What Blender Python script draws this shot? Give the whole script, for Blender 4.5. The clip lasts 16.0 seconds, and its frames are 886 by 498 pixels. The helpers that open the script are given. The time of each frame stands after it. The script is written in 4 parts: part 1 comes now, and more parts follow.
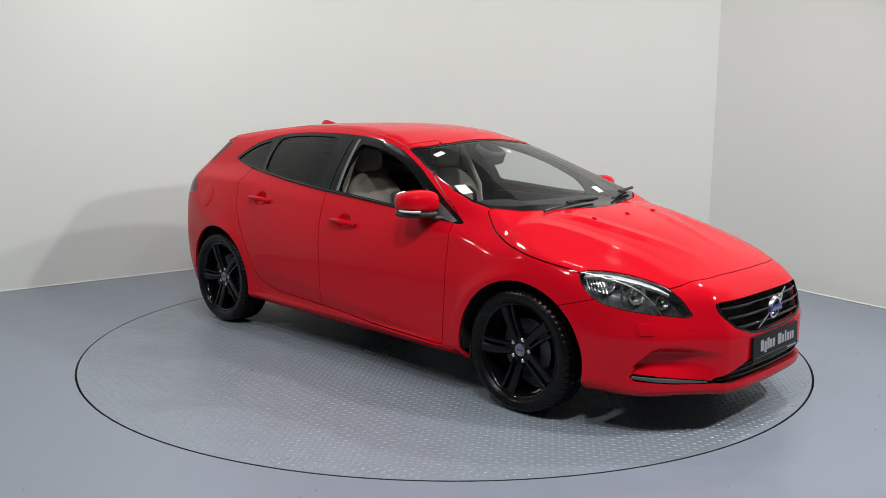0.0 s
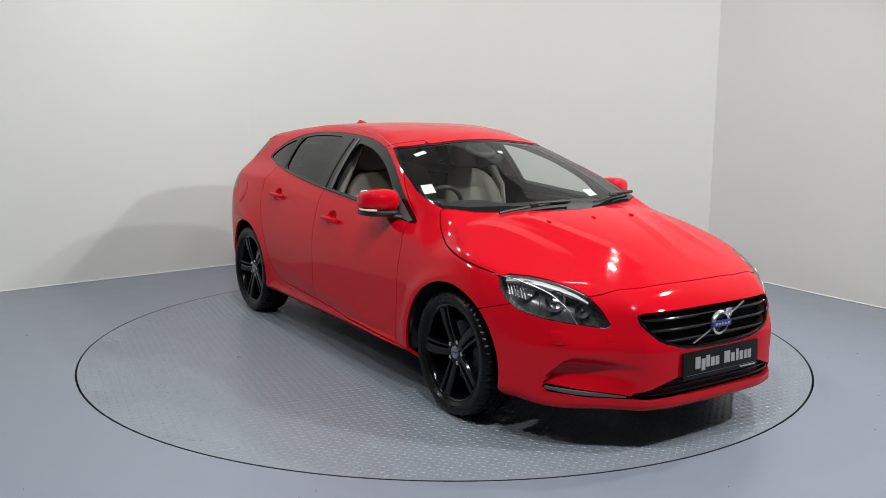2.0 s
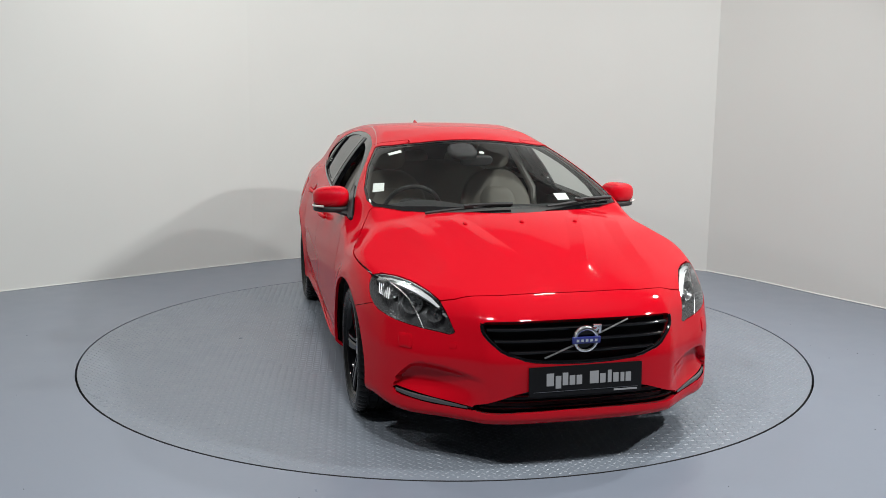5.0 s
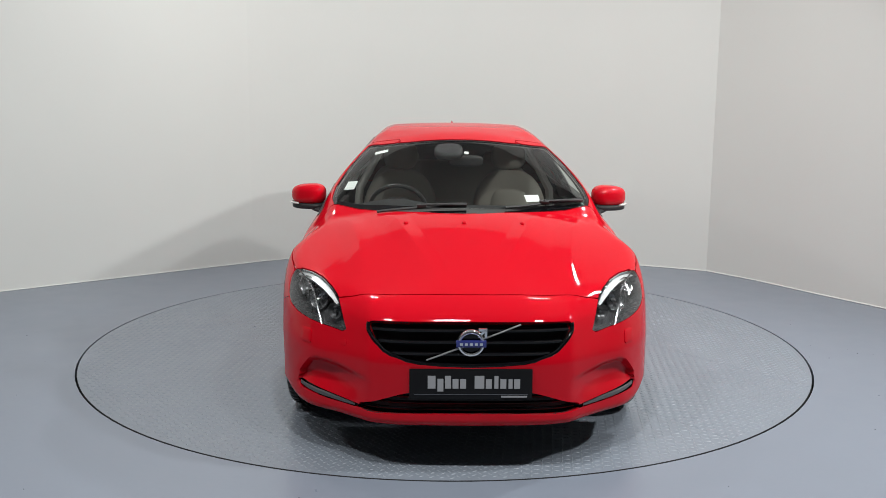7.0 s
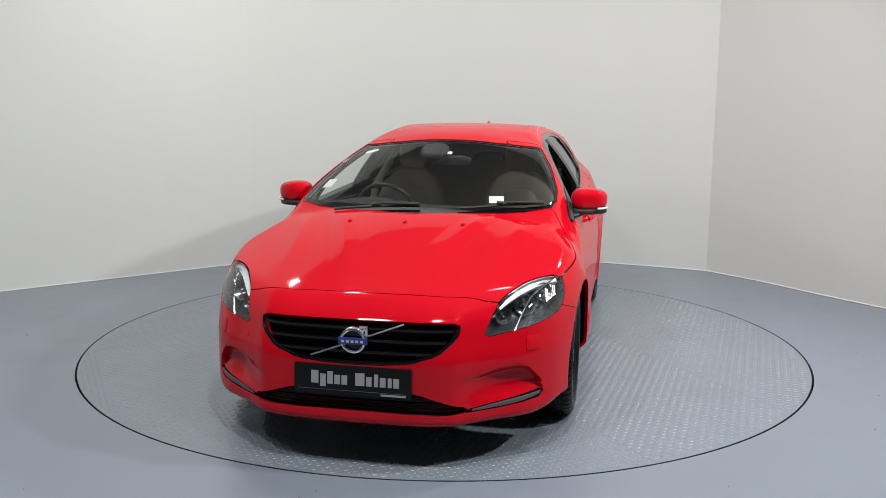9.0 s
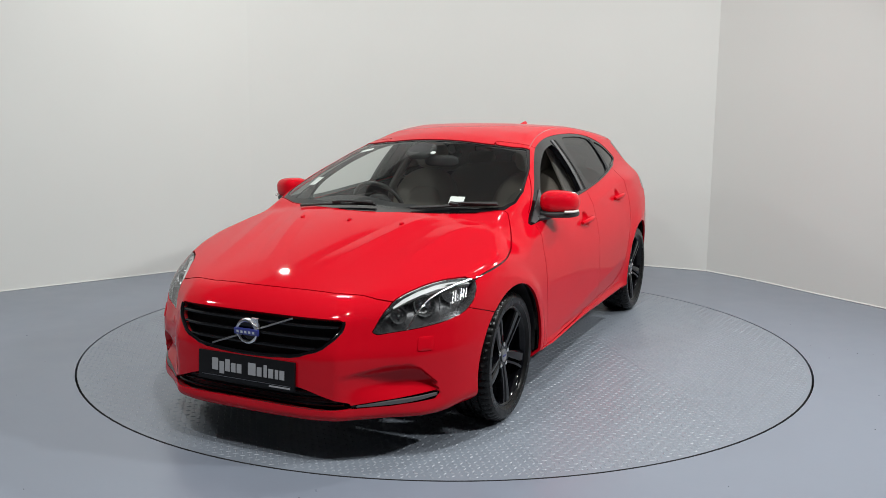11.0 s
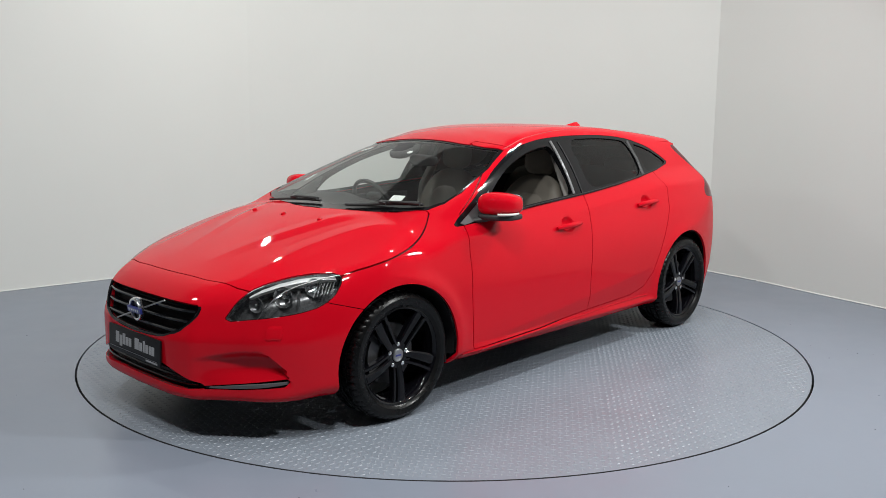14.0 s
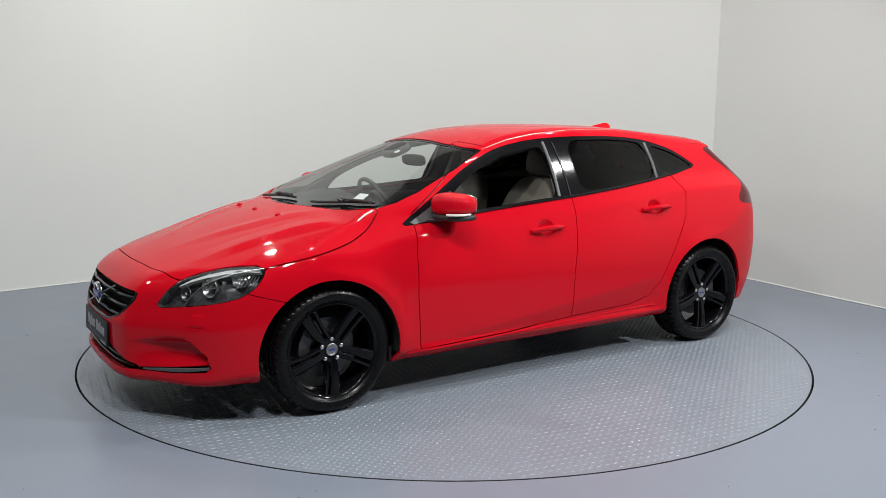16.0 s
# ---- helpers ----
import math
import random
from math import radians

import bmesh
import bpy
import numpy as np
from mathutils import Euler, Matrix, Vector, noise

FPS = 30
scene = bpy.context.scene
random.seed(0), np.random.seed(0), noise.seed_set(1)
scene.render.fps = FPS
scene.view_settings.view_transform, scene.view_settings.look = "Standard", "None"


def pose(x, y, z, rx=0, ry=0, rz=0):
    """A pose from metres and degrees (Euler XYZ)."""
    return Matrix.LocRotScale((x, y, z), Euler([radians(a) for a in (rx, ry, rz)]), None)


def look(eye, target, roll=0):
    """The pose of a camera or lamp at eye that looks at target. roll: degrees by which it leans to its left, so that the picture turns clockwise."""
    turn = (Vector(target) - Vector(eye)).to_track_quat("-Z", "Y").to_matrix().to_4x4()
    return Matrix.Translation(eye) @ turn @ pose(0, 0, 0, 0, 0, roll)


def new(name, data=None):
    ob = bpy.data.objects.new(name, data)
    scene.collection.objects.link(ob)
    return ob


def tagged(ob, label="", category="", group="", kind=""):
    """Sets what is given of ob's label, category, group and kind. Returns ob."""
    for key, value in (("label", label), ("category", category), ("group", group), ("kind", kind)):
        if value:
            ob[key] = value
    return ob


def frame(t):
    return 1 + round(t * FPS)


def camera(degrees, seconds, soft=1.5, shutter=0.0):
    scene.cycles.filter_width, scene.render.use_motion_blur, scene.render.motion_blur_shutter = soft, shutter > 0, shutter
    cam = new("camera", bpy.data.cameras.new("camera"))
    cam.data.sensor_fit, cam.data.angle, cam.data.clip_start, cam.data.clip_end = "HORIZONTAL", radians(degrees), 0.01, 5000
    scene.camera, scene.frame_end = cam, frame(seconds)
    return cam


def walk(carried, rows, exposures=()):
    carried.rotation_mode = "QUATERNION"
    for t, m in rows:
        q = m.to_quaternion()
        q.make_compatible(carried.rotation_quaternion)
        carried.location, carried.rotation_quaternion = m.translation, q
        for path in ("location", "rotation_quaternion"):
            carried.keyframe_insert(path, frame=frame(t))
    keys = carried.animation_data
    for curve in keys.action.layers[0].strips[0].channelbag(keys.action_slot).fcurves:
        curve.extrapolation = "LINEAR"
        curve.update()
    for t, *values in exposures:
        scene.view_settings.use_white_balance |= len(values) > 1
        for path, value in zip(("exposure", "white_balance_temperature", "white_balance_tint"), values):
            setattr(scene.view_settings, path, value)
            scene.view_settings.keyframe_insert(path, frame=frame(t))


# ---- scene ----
cam = camera(53.56, 16.0, soft=0.55)
CAM_POSE = pose(0, -5.568, 1.483, 90 - 9.104, 0, 0.139) @ pose(0, 0, 0, 0, 0, 0.45)
walk(cam, [(0, CAM_POSE), (16, CAM_POSE)])

# ---- light ----
world = bpy.data.worlds.new("world")
scene.world = world
world.use_nodes = True
world.node_tree.nodes["Background"].inputs[0].default_value = (0.75, 0.85, 1.0, 1)
world.node_tree.nodes["Background"].inputs[1].default_value = 0.01
scene.view_settings.exposure = 0.05


def area(name, eye, target, size, size_y, power, tint=(0.985, 1.0, 0.985)):
    data = bpy.data.lights.new(name, "AREA")
    data.shape, data.size, data.size_y, data.energy, data.color = "RECTANGLE", size, size_y, power, tint
    ob = new(name, data)
    ob.matrix_world = look(eye, target)
    return ob


# floodlights high along both sides and above the back wall, and spot panels over the turntable and over its front
for x, y, z, power, size, aim in ((3.5, -2.3, 3.3, 104, 0.24, (-1.8, -0.3, 0.2)), (2.8, -0.1, 3.35, 64, 0.20, (-2.4, -0.6, 0.6)),
                                  (-3.5, -1.4, 3.0, 18, 0.24, (-0.2, -0.2, 0.0)), (-2.2, 1.6, 3.9, 15, 0.09, (-0.2, -1.2, 0.4)),
                                  (2.0, 1.5, 3.9, 13, 0.09, (0.2, -1.2, 0.4))):
    area("flood_lamp", (x, y, z), aim, size, size * 0.62, power)
for x, power in ((-1.6, 56), (0.0, 70), (1.6, 36)):
    area("ceiling_lamp", (x, -3.6, 4.1), (x - 0.2, -2.2, 0), 0.35, 0.14, power)
for x, power, aim in ((-1.2, 34, (-0.3, 2.4, 1.0)), (1.2, 7, (0.9, 1.6, 0.6))):
    area("ceiling_lamp", (x, 0.3, 4.1), aim, 0.30, 0.12, power)

# ---- materials ----
def material(name, base, rough=0.5, metal=0.0, coat=0.0, coat_rough=0.03, vary=0.0, scale=8.0, bump_height=0.0, bump_scale=60.0,
             rough_vary=0.0, trans=0.0, ior=1.5, emit=0.0, alpha=1.0, sheen=0.0, spec=0.5):
    m = bpy.data.materials.new(name)
    m.use_nodes = True
    nt = m.node_tree
    b = nt.nodes["Principled BSDF"]
    b.inputs["Base Color"].default_value = (*base, 1)
    b.inputs["Roughness"].default_value = rough
    b.inputs["Metallic"].default_value = metal
    b.inputs["Coat Weight"].default_value = coat
    b.inputs["Coat Roughness"].default_value = coat_rough
    b.inputs["Transmission Weight"].default_value = trans
    b.inputs["IOR"].default_value = ior
    b.inputs["Alpha"].default_value = alpha
    b.inputs["Specular IOR Level"].default_value = spec
    b.inputs["Sheen Weight"].default_value = sheen
    if emit:
        b.inputs["Emission Color"].default_value = (*base, 1)
        b.inputs["Emission Strength"].default_value = emit
    if vary or rough_vary or bump_height:
        tc = nt.nodes.new("ShaderNodeTexCoord")
    if vary or rough_vary:
        n1 = nt.nodes.new("ShaderNodeTexNoise")
        n1.inputs["Scale"].default_value = scale
        n1.inputs["Detail"].default_value = 8
        n2 = nt.nodes.new("ShaderNodeTexNoise")
        n2.inputs["Scale"].default_value = scale * 0.13
        n2.inputs["Detail"].default_value = 4
        add = nt.nodes.new("ShaderNodeMath")
        add.operation = "ADD"
        for n in (n1, n2):
            nt.links.new(tc.outputs["Object"], n.inputs["Vector"])
        nt.links.new(n1.outputs["Fac"], add.inputs[0])
        nt.links.new(n2.outputs["Fac"], add.inputs[1])
        if vary:
            mr = nt.nodes.new("ShaderNodeMapRange")
            mr.inputs["From Min"].default_value, mr.inputs["From Max"].default_value = 0.6, 1.4
            mr.inputs["To Min"].default_value, mr.inputs["To Max"].default_value = 1 - vary, 1 + vary
            mix = nt.nodes.new("ShaderNodeMix")
            mix.data_type, mix.blend_type = "RGBA", "MULTIPLY"
            mix.inputs["Factor"].default_value = 1
            mix.inputs["A"].default_value = (*base, 1)
            nt.links.new(add.outputs[0], mr.inputs["Value"])
            nt.links.new(mr.outputs[0], mix.inputs["B"])
            nt.links.new(mix.outputs["Result"], b.inputs["Base Color"])
        if rough_vary:
            mr = nt.nodes.new("ShaderNodeMapRange")
            mr.inputs["From Min"].default_value, mr.inputs["From Max"].default_value = 0.6, 1.4
            mr.inputs["To Min"].default_value = max(rough - rough_vary, 0.02)
            mr.inputs["To Max"].default_value = min(rough + rough_vary, 1)
            nt.links.new(add.outputs[0], mr.inputs["Value"])
            nt.links.new(mr.outputs[0], b.inputs["Roughness"])
    if bump_height:
        n3 = nt.nodes.new("ShaderNodeTexNoise")
        n3.inputs["Scale"].default_value = bump_scale
        n3.inputs["Detail"].default_value = 5
        bp = nt.nodes.new("ShaderNodeBump")
        bp.inputs["Distance"].default_value = bump_height
        bp.inputs["Strength"].default_value = 1.0
        nt.links.new(tc.outputs["Object"], n3.inputs["Vector"])
        nt.links.new(n3.outputs["Fac"], bp.inputs["Height"])
        nt.links.new(bp.outputs[0], b.inputs["Normal"])
    return m


WALL = material("wall_paint", (0.66, 0.67, 0.645), 0.75, vary=0.02, scale=1.5, bump_height=0.0005, bump_scale=22, rough_vary=0.06)
FLOOR = material("floor_paint", (0.205, 0.232, 0.285), 0.33, vary=0.04, scale=5, bump_height=0.0002, bump_scale=40, rough_vary=0.06)
PLATE = material("tread_plate_paint", (0.205, 0.232, 0.275), 0.36, vary=0.05, scale=9, bump_height=0.0002, bump_scale=80, rough_vary=0.10)
# lozenges a little paler than PLATE
TREAD = material("worn_tread", (0.262, 0.290, 0.330), 0.37, metal=0.0, vary=0.12, scale=30, rough_vary=0.10)
GAP = material("gap_black", (0.012, 0.012, 0.013), 0.8)
DARK_WALL = material("unseen_wall_grey", (0.16, 0.16, 0.17), 0.8, vary=0.05, scale=3)
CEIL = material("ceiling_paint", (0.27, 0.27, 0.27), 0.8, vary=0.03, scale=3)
PAINT = material("red_paint", (0.53, 0.003, 0.012), 0.45, coat=0.6, coat_rough=0.045, vary=0.02, scale=3, rough_vary=0.04, spec=0.0)
BLACK_GLOSS = material("gloss_black", (0.004, 0.004, 0.005), 0.10, vary=0.05, scale=20, rough_vary=0.04, spec=0.32)
WHEEL_BLACK = material("wheel_black", (0.003, 0.003, 0.0042), 0.09, vary=0.1, scale=30, rough_vary=0.03, spec=0.27)
PLASTIC = material("black_plastic", (0.018, 0.018, 0.019), 0.5, vary=0.12, scale=60, bump_height=0.0004, bump_scale=400, rough_vary=0.1)
RUBBER = material("tyre_rubber", (0.004, 0.004, 0.0043), 0.30, vary=0.25, scale=25, bump_height=0.0004, bump_scale=120, rough_vary=0.12, spec=0.2)
CHROME = material("chrome", (0.78, 0.79, 0.80), 0.24, metal=1.0, vary=0.04, scale=30, rough_vary=0.06)
STEEL = material("bare_steel", (0.35, 0.35, 0.36), 0.35, metal=1.0, vary=0.15, scale=40, rough_vary=0.1)
BOWL = material("lamp_bowl", (0.42, 0.43, 0.44), 0.24, metal=0.9, vary=0.1, scale=40, rough_vary=0.08)
REFLECTOR = material("lamp_reflector", (0.82, 0.84, 0.85), 0.22, metal=0.35, vary=0.06, scale=30, rough_vary=0.06)
SEAT = material("beige_leather", (0.20, 0.18, 0.152), 0.55, vary=0.06, scale=14, bump_height=0.001, bump_scale=120, rough_vary=0.08)
TRIM = material("cabin_trim", (0.022, 0.022, 0.023), 0.6, vary=0.10, scale=30, bump_height=0.0005, bump_scale=250, rough_vary=0.1)
LINING = material("roof_lining", (0.45, 0.43, 0.40), 0.9, vary=0.04, scale=20)
PAPER = material("white_paper", (0.85, 0.86, 0.84), 0.6, vary=0.02, scale=20)
GREY_INK = material("pale_grey_ink", (0.32, 0.325, 0.34), 0.5)
BLUE = material("badge_blue", (0.03, 0.04, 0.22), 0.3, coat=0.5)
BRAKE = material("brake_iron", (0.10, 0.10, 0.105), 0.45, metal=0.8, vary=0.2, scale=40, rough_vary=0.1)
RED_LENS = material("red_lens", (0.085, 0.002, 0.006), 0.14, coat=0.3, vary=0.15, scale=50, spec=0.3)
AMBER = material("clear_indicator", (0.75, 0.74, 0.70), 0.12, coat=1.0, vary=0.1, scale=60)


def glass_material(name, tint, clear):
    """Thin glass: mostly see-through, with a mirror's share of reflection."""
    m = bpy.data.materials.new(name)
    m.use_nodes = True
    nt = m.node_tree
    nt.nodes.remove(nt.nodes["Principled BSDF"])
    t = nt.nodes.new("ShaderNodeBsdfTransparent")
    t.inputs[0].default_value = (*tint, 1)
    g = nt.nodes.new("ShaderNodeBsdfGlossy")
    g.inputs["Roughness"].default_value = 0.01
    fr = nt.nodes.new("ShaderNodeFresnel")
    fr.inputs["IOR"].default_value = clear
    mx = nt.nodes.new("ShaderNodeMixShader")
    nt.links.new(fr.outputs[0], mx.inputs[0])
    nt.links.new(t.outputs[0], mx.inputs[1])
    nt.links.new(g.outputs[0], mx.inputs[2])
    nt.links.new(mx.outputs[0], nt.nodes["Material Output"].inputs[0])
    return m


GLASS = glass_material("windscreen_glass", (0.74, 0.79, 0.76), 1.6)
TINT = glass_material("privacy_glass", (0.115, 0.12, 0.115), 1.45)
LENS = glass_material("lamp_lens", (0.93, 0.94, 0.94), 1.45)


# ---- mesh helpers ----
def mesh_object(name, verts, faces, mat, parent=None, label="", smooth=True, sharp=35):
    me = bpy.data.meshes.new(name)
    me.from_pydata([tuple(map(float, v)) for v in verts], [], [tuple(map(int, f)) for f in faces])
    me.update()
    if mat:
        me.materials.append(mat)
    if smooth:
        me.shade_smooth()
        me.set_sharp_from_angle(angle=radians(sharp))
    ob = new(name, me)
    if parent:
        ob.parent = parent
    if label:
        ob["label"] = label
    return ob


def part(name, bm, mat, parent=None, label="", smooth=True, sharp=35):
    me = bpy.data.meshes.new(name)
    bm.to_mesh(me)
    bm.free()
    me.materials.append(mat)
    if smooth:
        me.shade_smooth()
        me.set_sharp_from_angle(angle=radians(sharp))
    ob = new(name, me)
    if parent:
        ob.parent = parent
    if label:
        ob["label"] = label
    return ob


def box(bm, size, m, bevel=0.0, seg=2):
    geo = bmesh.ops.create_cube(bm, size=1, matrix=m @ Matrix.Diagonal((*size, 1)))
    if bevel:
        edges = {e for v in geo["verts"] for e in v.link_edges}
        bmesh.ops.bevel(bm, geom=list(edges), offset=bevel, segments=seg, profile=0.7, affect="EDGES")


def lathe(profile, n, closed=False, start=0.0):
    """Turns (radius, along) about the y axis. Returns vertices and faces."""
    k = len(profile)
    verts = [(r * math.cos(start + 2 * math.pi * i / n), a, r * math.sin(start + 2 * math.pi * i / n)) for i in range(n) for r, a in profile]
    faces = []
    for i in range(n):
        for j in range(k if closed else k - 1):
            a, b = i * k + j, i * k + (j + 1) % k
            c, d = ((i + 1) % n) * k + (j + 1) % k, ((i + 1) % n) * k + j
            faces.append((a, b, c, d))
    return verts, faces


def tube(path, radius, n=8, flat=1.0):
    """A round bar along a path of points, with closed ends."""
    pts = [Vector(p) for p in path]
    verts, faces = [], []
    for i, p in enumerate(pts):
        way = (pts[min(i + 1, len(pts) - 1)] - pts[max(i - 1, 0)]).normalized()
        side = way.cross(Vector((0, 0, 1)))
        side = side.normalized() if side.length > 1e-3 else Vector((1, 0, 0))
        up = side.cross(way)
        r = radius[i] if isinstance(radius, (list, tuple)) else radius
        for j in range(n):
            a = 2 * math.pi * j / n
            verts.append(p + side * (r * math.cos(a)) + up * (r * flat * math.sin(a)))
    for i in range(len(pts) - 1):
        for j in range(n):
            faces.append((i * n + j, i * n + (j + 1) % n, (i + 1) * n + (j + 1) % n, (i + 1) * n + j))
    faces.append(tuple(range(n - 1, -1, -1)))
    faces.append(tuple(range((len(pts) - 1) * n, len(pts) * n)))
    return verts, faces


def superblob(size, power, taper=None, nu=32, nv=20):
    """A rounded box of half sizes size; power 2 is an ellipsoid, higher is boxier."""
    verts, faces = [], []
    for i in range(nv + 1):
        v = -math.pi / 2 + math.pi * i / nv
        for j in range(nu):
            u = 2 * math.pi * j / nu
            d = Vector((math.cos(v) * math.cos(u), math.cos(v) * math.sin(u), math.sin(v)))
            k = (abs(d.x) ** power + abs(d.y) ** power + abs(d.z) ** power) ** (-1 / power)
            p = Vector((d.x * k * size[0], d.y * k * size[1], d.z * k * size[2]))
            verts.append(taper(p) if taper else p)
    for i in range(nv):
        for j in range(nu):
            faces.append((i * nu + j, i * nu + (j + 1) % nu, (i + 1) * nu + (j + 1) % nu, (i + 1) * nu + j))
    return verts, faces


def moved(vf, m):
    return [m @ Vector(v) for v in vf[0]], vf[1]


def joined(*many):
    verts, faces = [], []
    for v, f in many:
        n = len(verts)
        verts += list(v)
        faces += [tuple(i + n for i in q) for q in f]
    return verts, faces


def flipped(vf):
    """The mirror image across the car's middle."""
    return [(v[0], -v[1], v[2]) for v in vf[0]], [tuple(reversed(f)) for f in vf[1]]


# ---- the place ----
def room():
    floor = bmesh.new()
    n, big = 128, 12.0
    inner = [floor.verts.new((DISC_R * 1.0045 * math.cos(2 * math.pi * i / n), DISC_R * 1.0045 * math.sin(2 * math.pi * i / n), 0)) for i in range(n)]
    deep = [floor.verts.new((v.co.x, v.co.y, -0.06)) for v in inner]
    outer = [floor.verts.new((big * math.cos(2 * math.pi * i / n), big * math.sin(2 * math.pi * i / n), 0)) for i in range(n)]
    for i in range(n):
        j = (i + 1) % n
        floor.faces.new((inner[i], outer[i], outer[j], inner[j]))
        floor.faces.new((inner[j], deep[j], deep[i], inner[i]))
    ob = part("floor", floor, FLOOR, smooth=False)
    tagged(ob, "blue-grey painted concrete floor with a soft sheen", "floor", kind="structure")
    pit = bmesh.new()
    bmesh.ops.create_circle(pit, cap_ends=True, segments=n, radius=DISC_R * 1.02, matrix=pose(0, 0, -0.06))
    tagged(part("floor_pit", pit, GAP, smooth=False), "dark pit beneath the turntable", "pit", kind="structure")

    # grit lying on the floor
    rng = random.Random(8)
    bm = bmesh.new()
    spots = [(-2.72, -0.02), (2.35, -0.10), (2.23, -0.37), (1.67, -1.47), (2.04, -1.60), (-2.21, -1.21), (1.14, -2.25), (2.30, -1.10), (-2.34, -0.60)]
    spots += [(rng.uniform(-3, 3), rng.uniform(-3.2, -2.3)) for _ in range(10)] + [(rng.uniform(2.3, 3.0), rng.uniform(-2, 0.6)) for _ in range(10)]
    for x, y in spots:
        s = rng.uniform(0.002, 0.0045)
        box(bm, (s * rng.uniform(1, 2), s, 0.0015), pose(x, y, 0.0005, 0, 0, rng.uniform(0, 180)))
    tagged(part("floor_grit", bm, GAP, smooth=False), "scattered specks of dark grit on the floor", "grit", kind="stuff")

    # the wall's line: a straight run, a gentle bow behind the turntable, a corner, a straight run
    left = [(-7.2, -1.74), (-3.57, 1.32), (-1.85, 2.77)]
    bow = []
    p0, p1, p2, p3 = Vector((-1.85, 2.77)), Vector((-0.85, 3.61)), Vector((0.75, 3.36)), Vector((2.44, 2.50))
    for i in range(1, 25):
        t = i / 24
        bow.append(tuple(p0 * (1 - t) ** 3 + p1 * 3 * t * (1 - t) ** 2 + p2 * 3 * t * t * (1 - t) + p3 * t ** 3))
    right = [(2.76, 2.04), (3.06, 1.48), (3.36, 0.97), (6.6, -4.3)]
    back = [(6.6, -9.5), (-7.2, -9.5), (-7.2, -1.74)]

    def wall(name, line, label, thick=0.12, top=4.4, mat=None):
        bm = bmesh.new()
        rows = []
        for i, p in enumerate(line):
            a = Vector(line[max(i - 1, 0)])
            b = Vector(line[min(i + 1, len(line) - 1)])
            way = (b - a).normalized()
            out = Vector((-way.y, way.x))
            rows.append([bm.verts.new((p[0], p[1], 0)), bm.verts.new((p[0], p[1], top)),
                         bm.verts.new((p[0] + out.x * thick, p[1] + out.y * thick, top)), bm.verts.new((p[0] + out.x * thick, p[1] + out.y * thick, 0))])
        for a, b in zip(rows, rows[1:]):
            for j in range(4):
                bm.faces.new((a[j], b[j], b[(j + 1) % 4], a[(j + 1) % 4]))
        bm.faces.new(rows[0])
        bm.faces.new(list(reversed(rows[-1])))
        bmesh.ops.recalc_face_normals(bm, faces=bm.faces)
        return tagged(part(name, bm, mat or WALL, sharp=20), label, "wall", kind="structure")

    def bead(line):
        path = [(p[0], p[1], 0.004) for p in line]
        way = mesh_object("trim", *tube(path, 0.009, 6, 0.8), WALL, None, "", sharp=60)
        return tagged(way, "uneven white sealant bead along the foot of the wall", "sealant", kind="structure")

    bead([(-3.9, 1.04), (-3.57, 1.318), (-2.7, 2.052), (-1.85, 2.768)] + bow)
    bead([bow[-1]] + right[:3] + [(4.2, -0.4)])
    wall("wall_west", left, "plain white painted studio wall with faint scuffs")
    wall("wall_north", [left[-1]] + bow, "white painted wall that bows behind the turntable")
    wall("wall_east", [bow[-1]] + right, "white painted wall beyond the corner, slightly dull")
    # unseen wall added behind the camera, dark grey to cut bounced light
    wall("wall_south", [right[-1]] + back, "unseen dark grey wall added to close the studio", mat=DARK_WALL)
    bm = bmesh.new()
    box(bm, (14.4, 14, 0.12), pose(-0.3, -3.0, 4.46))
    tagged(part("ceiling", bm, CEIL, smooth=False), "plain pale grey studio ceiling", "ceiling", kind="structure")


DISC_R = 2.220
CAR_OFF = (-0.095, 0.068, 0)


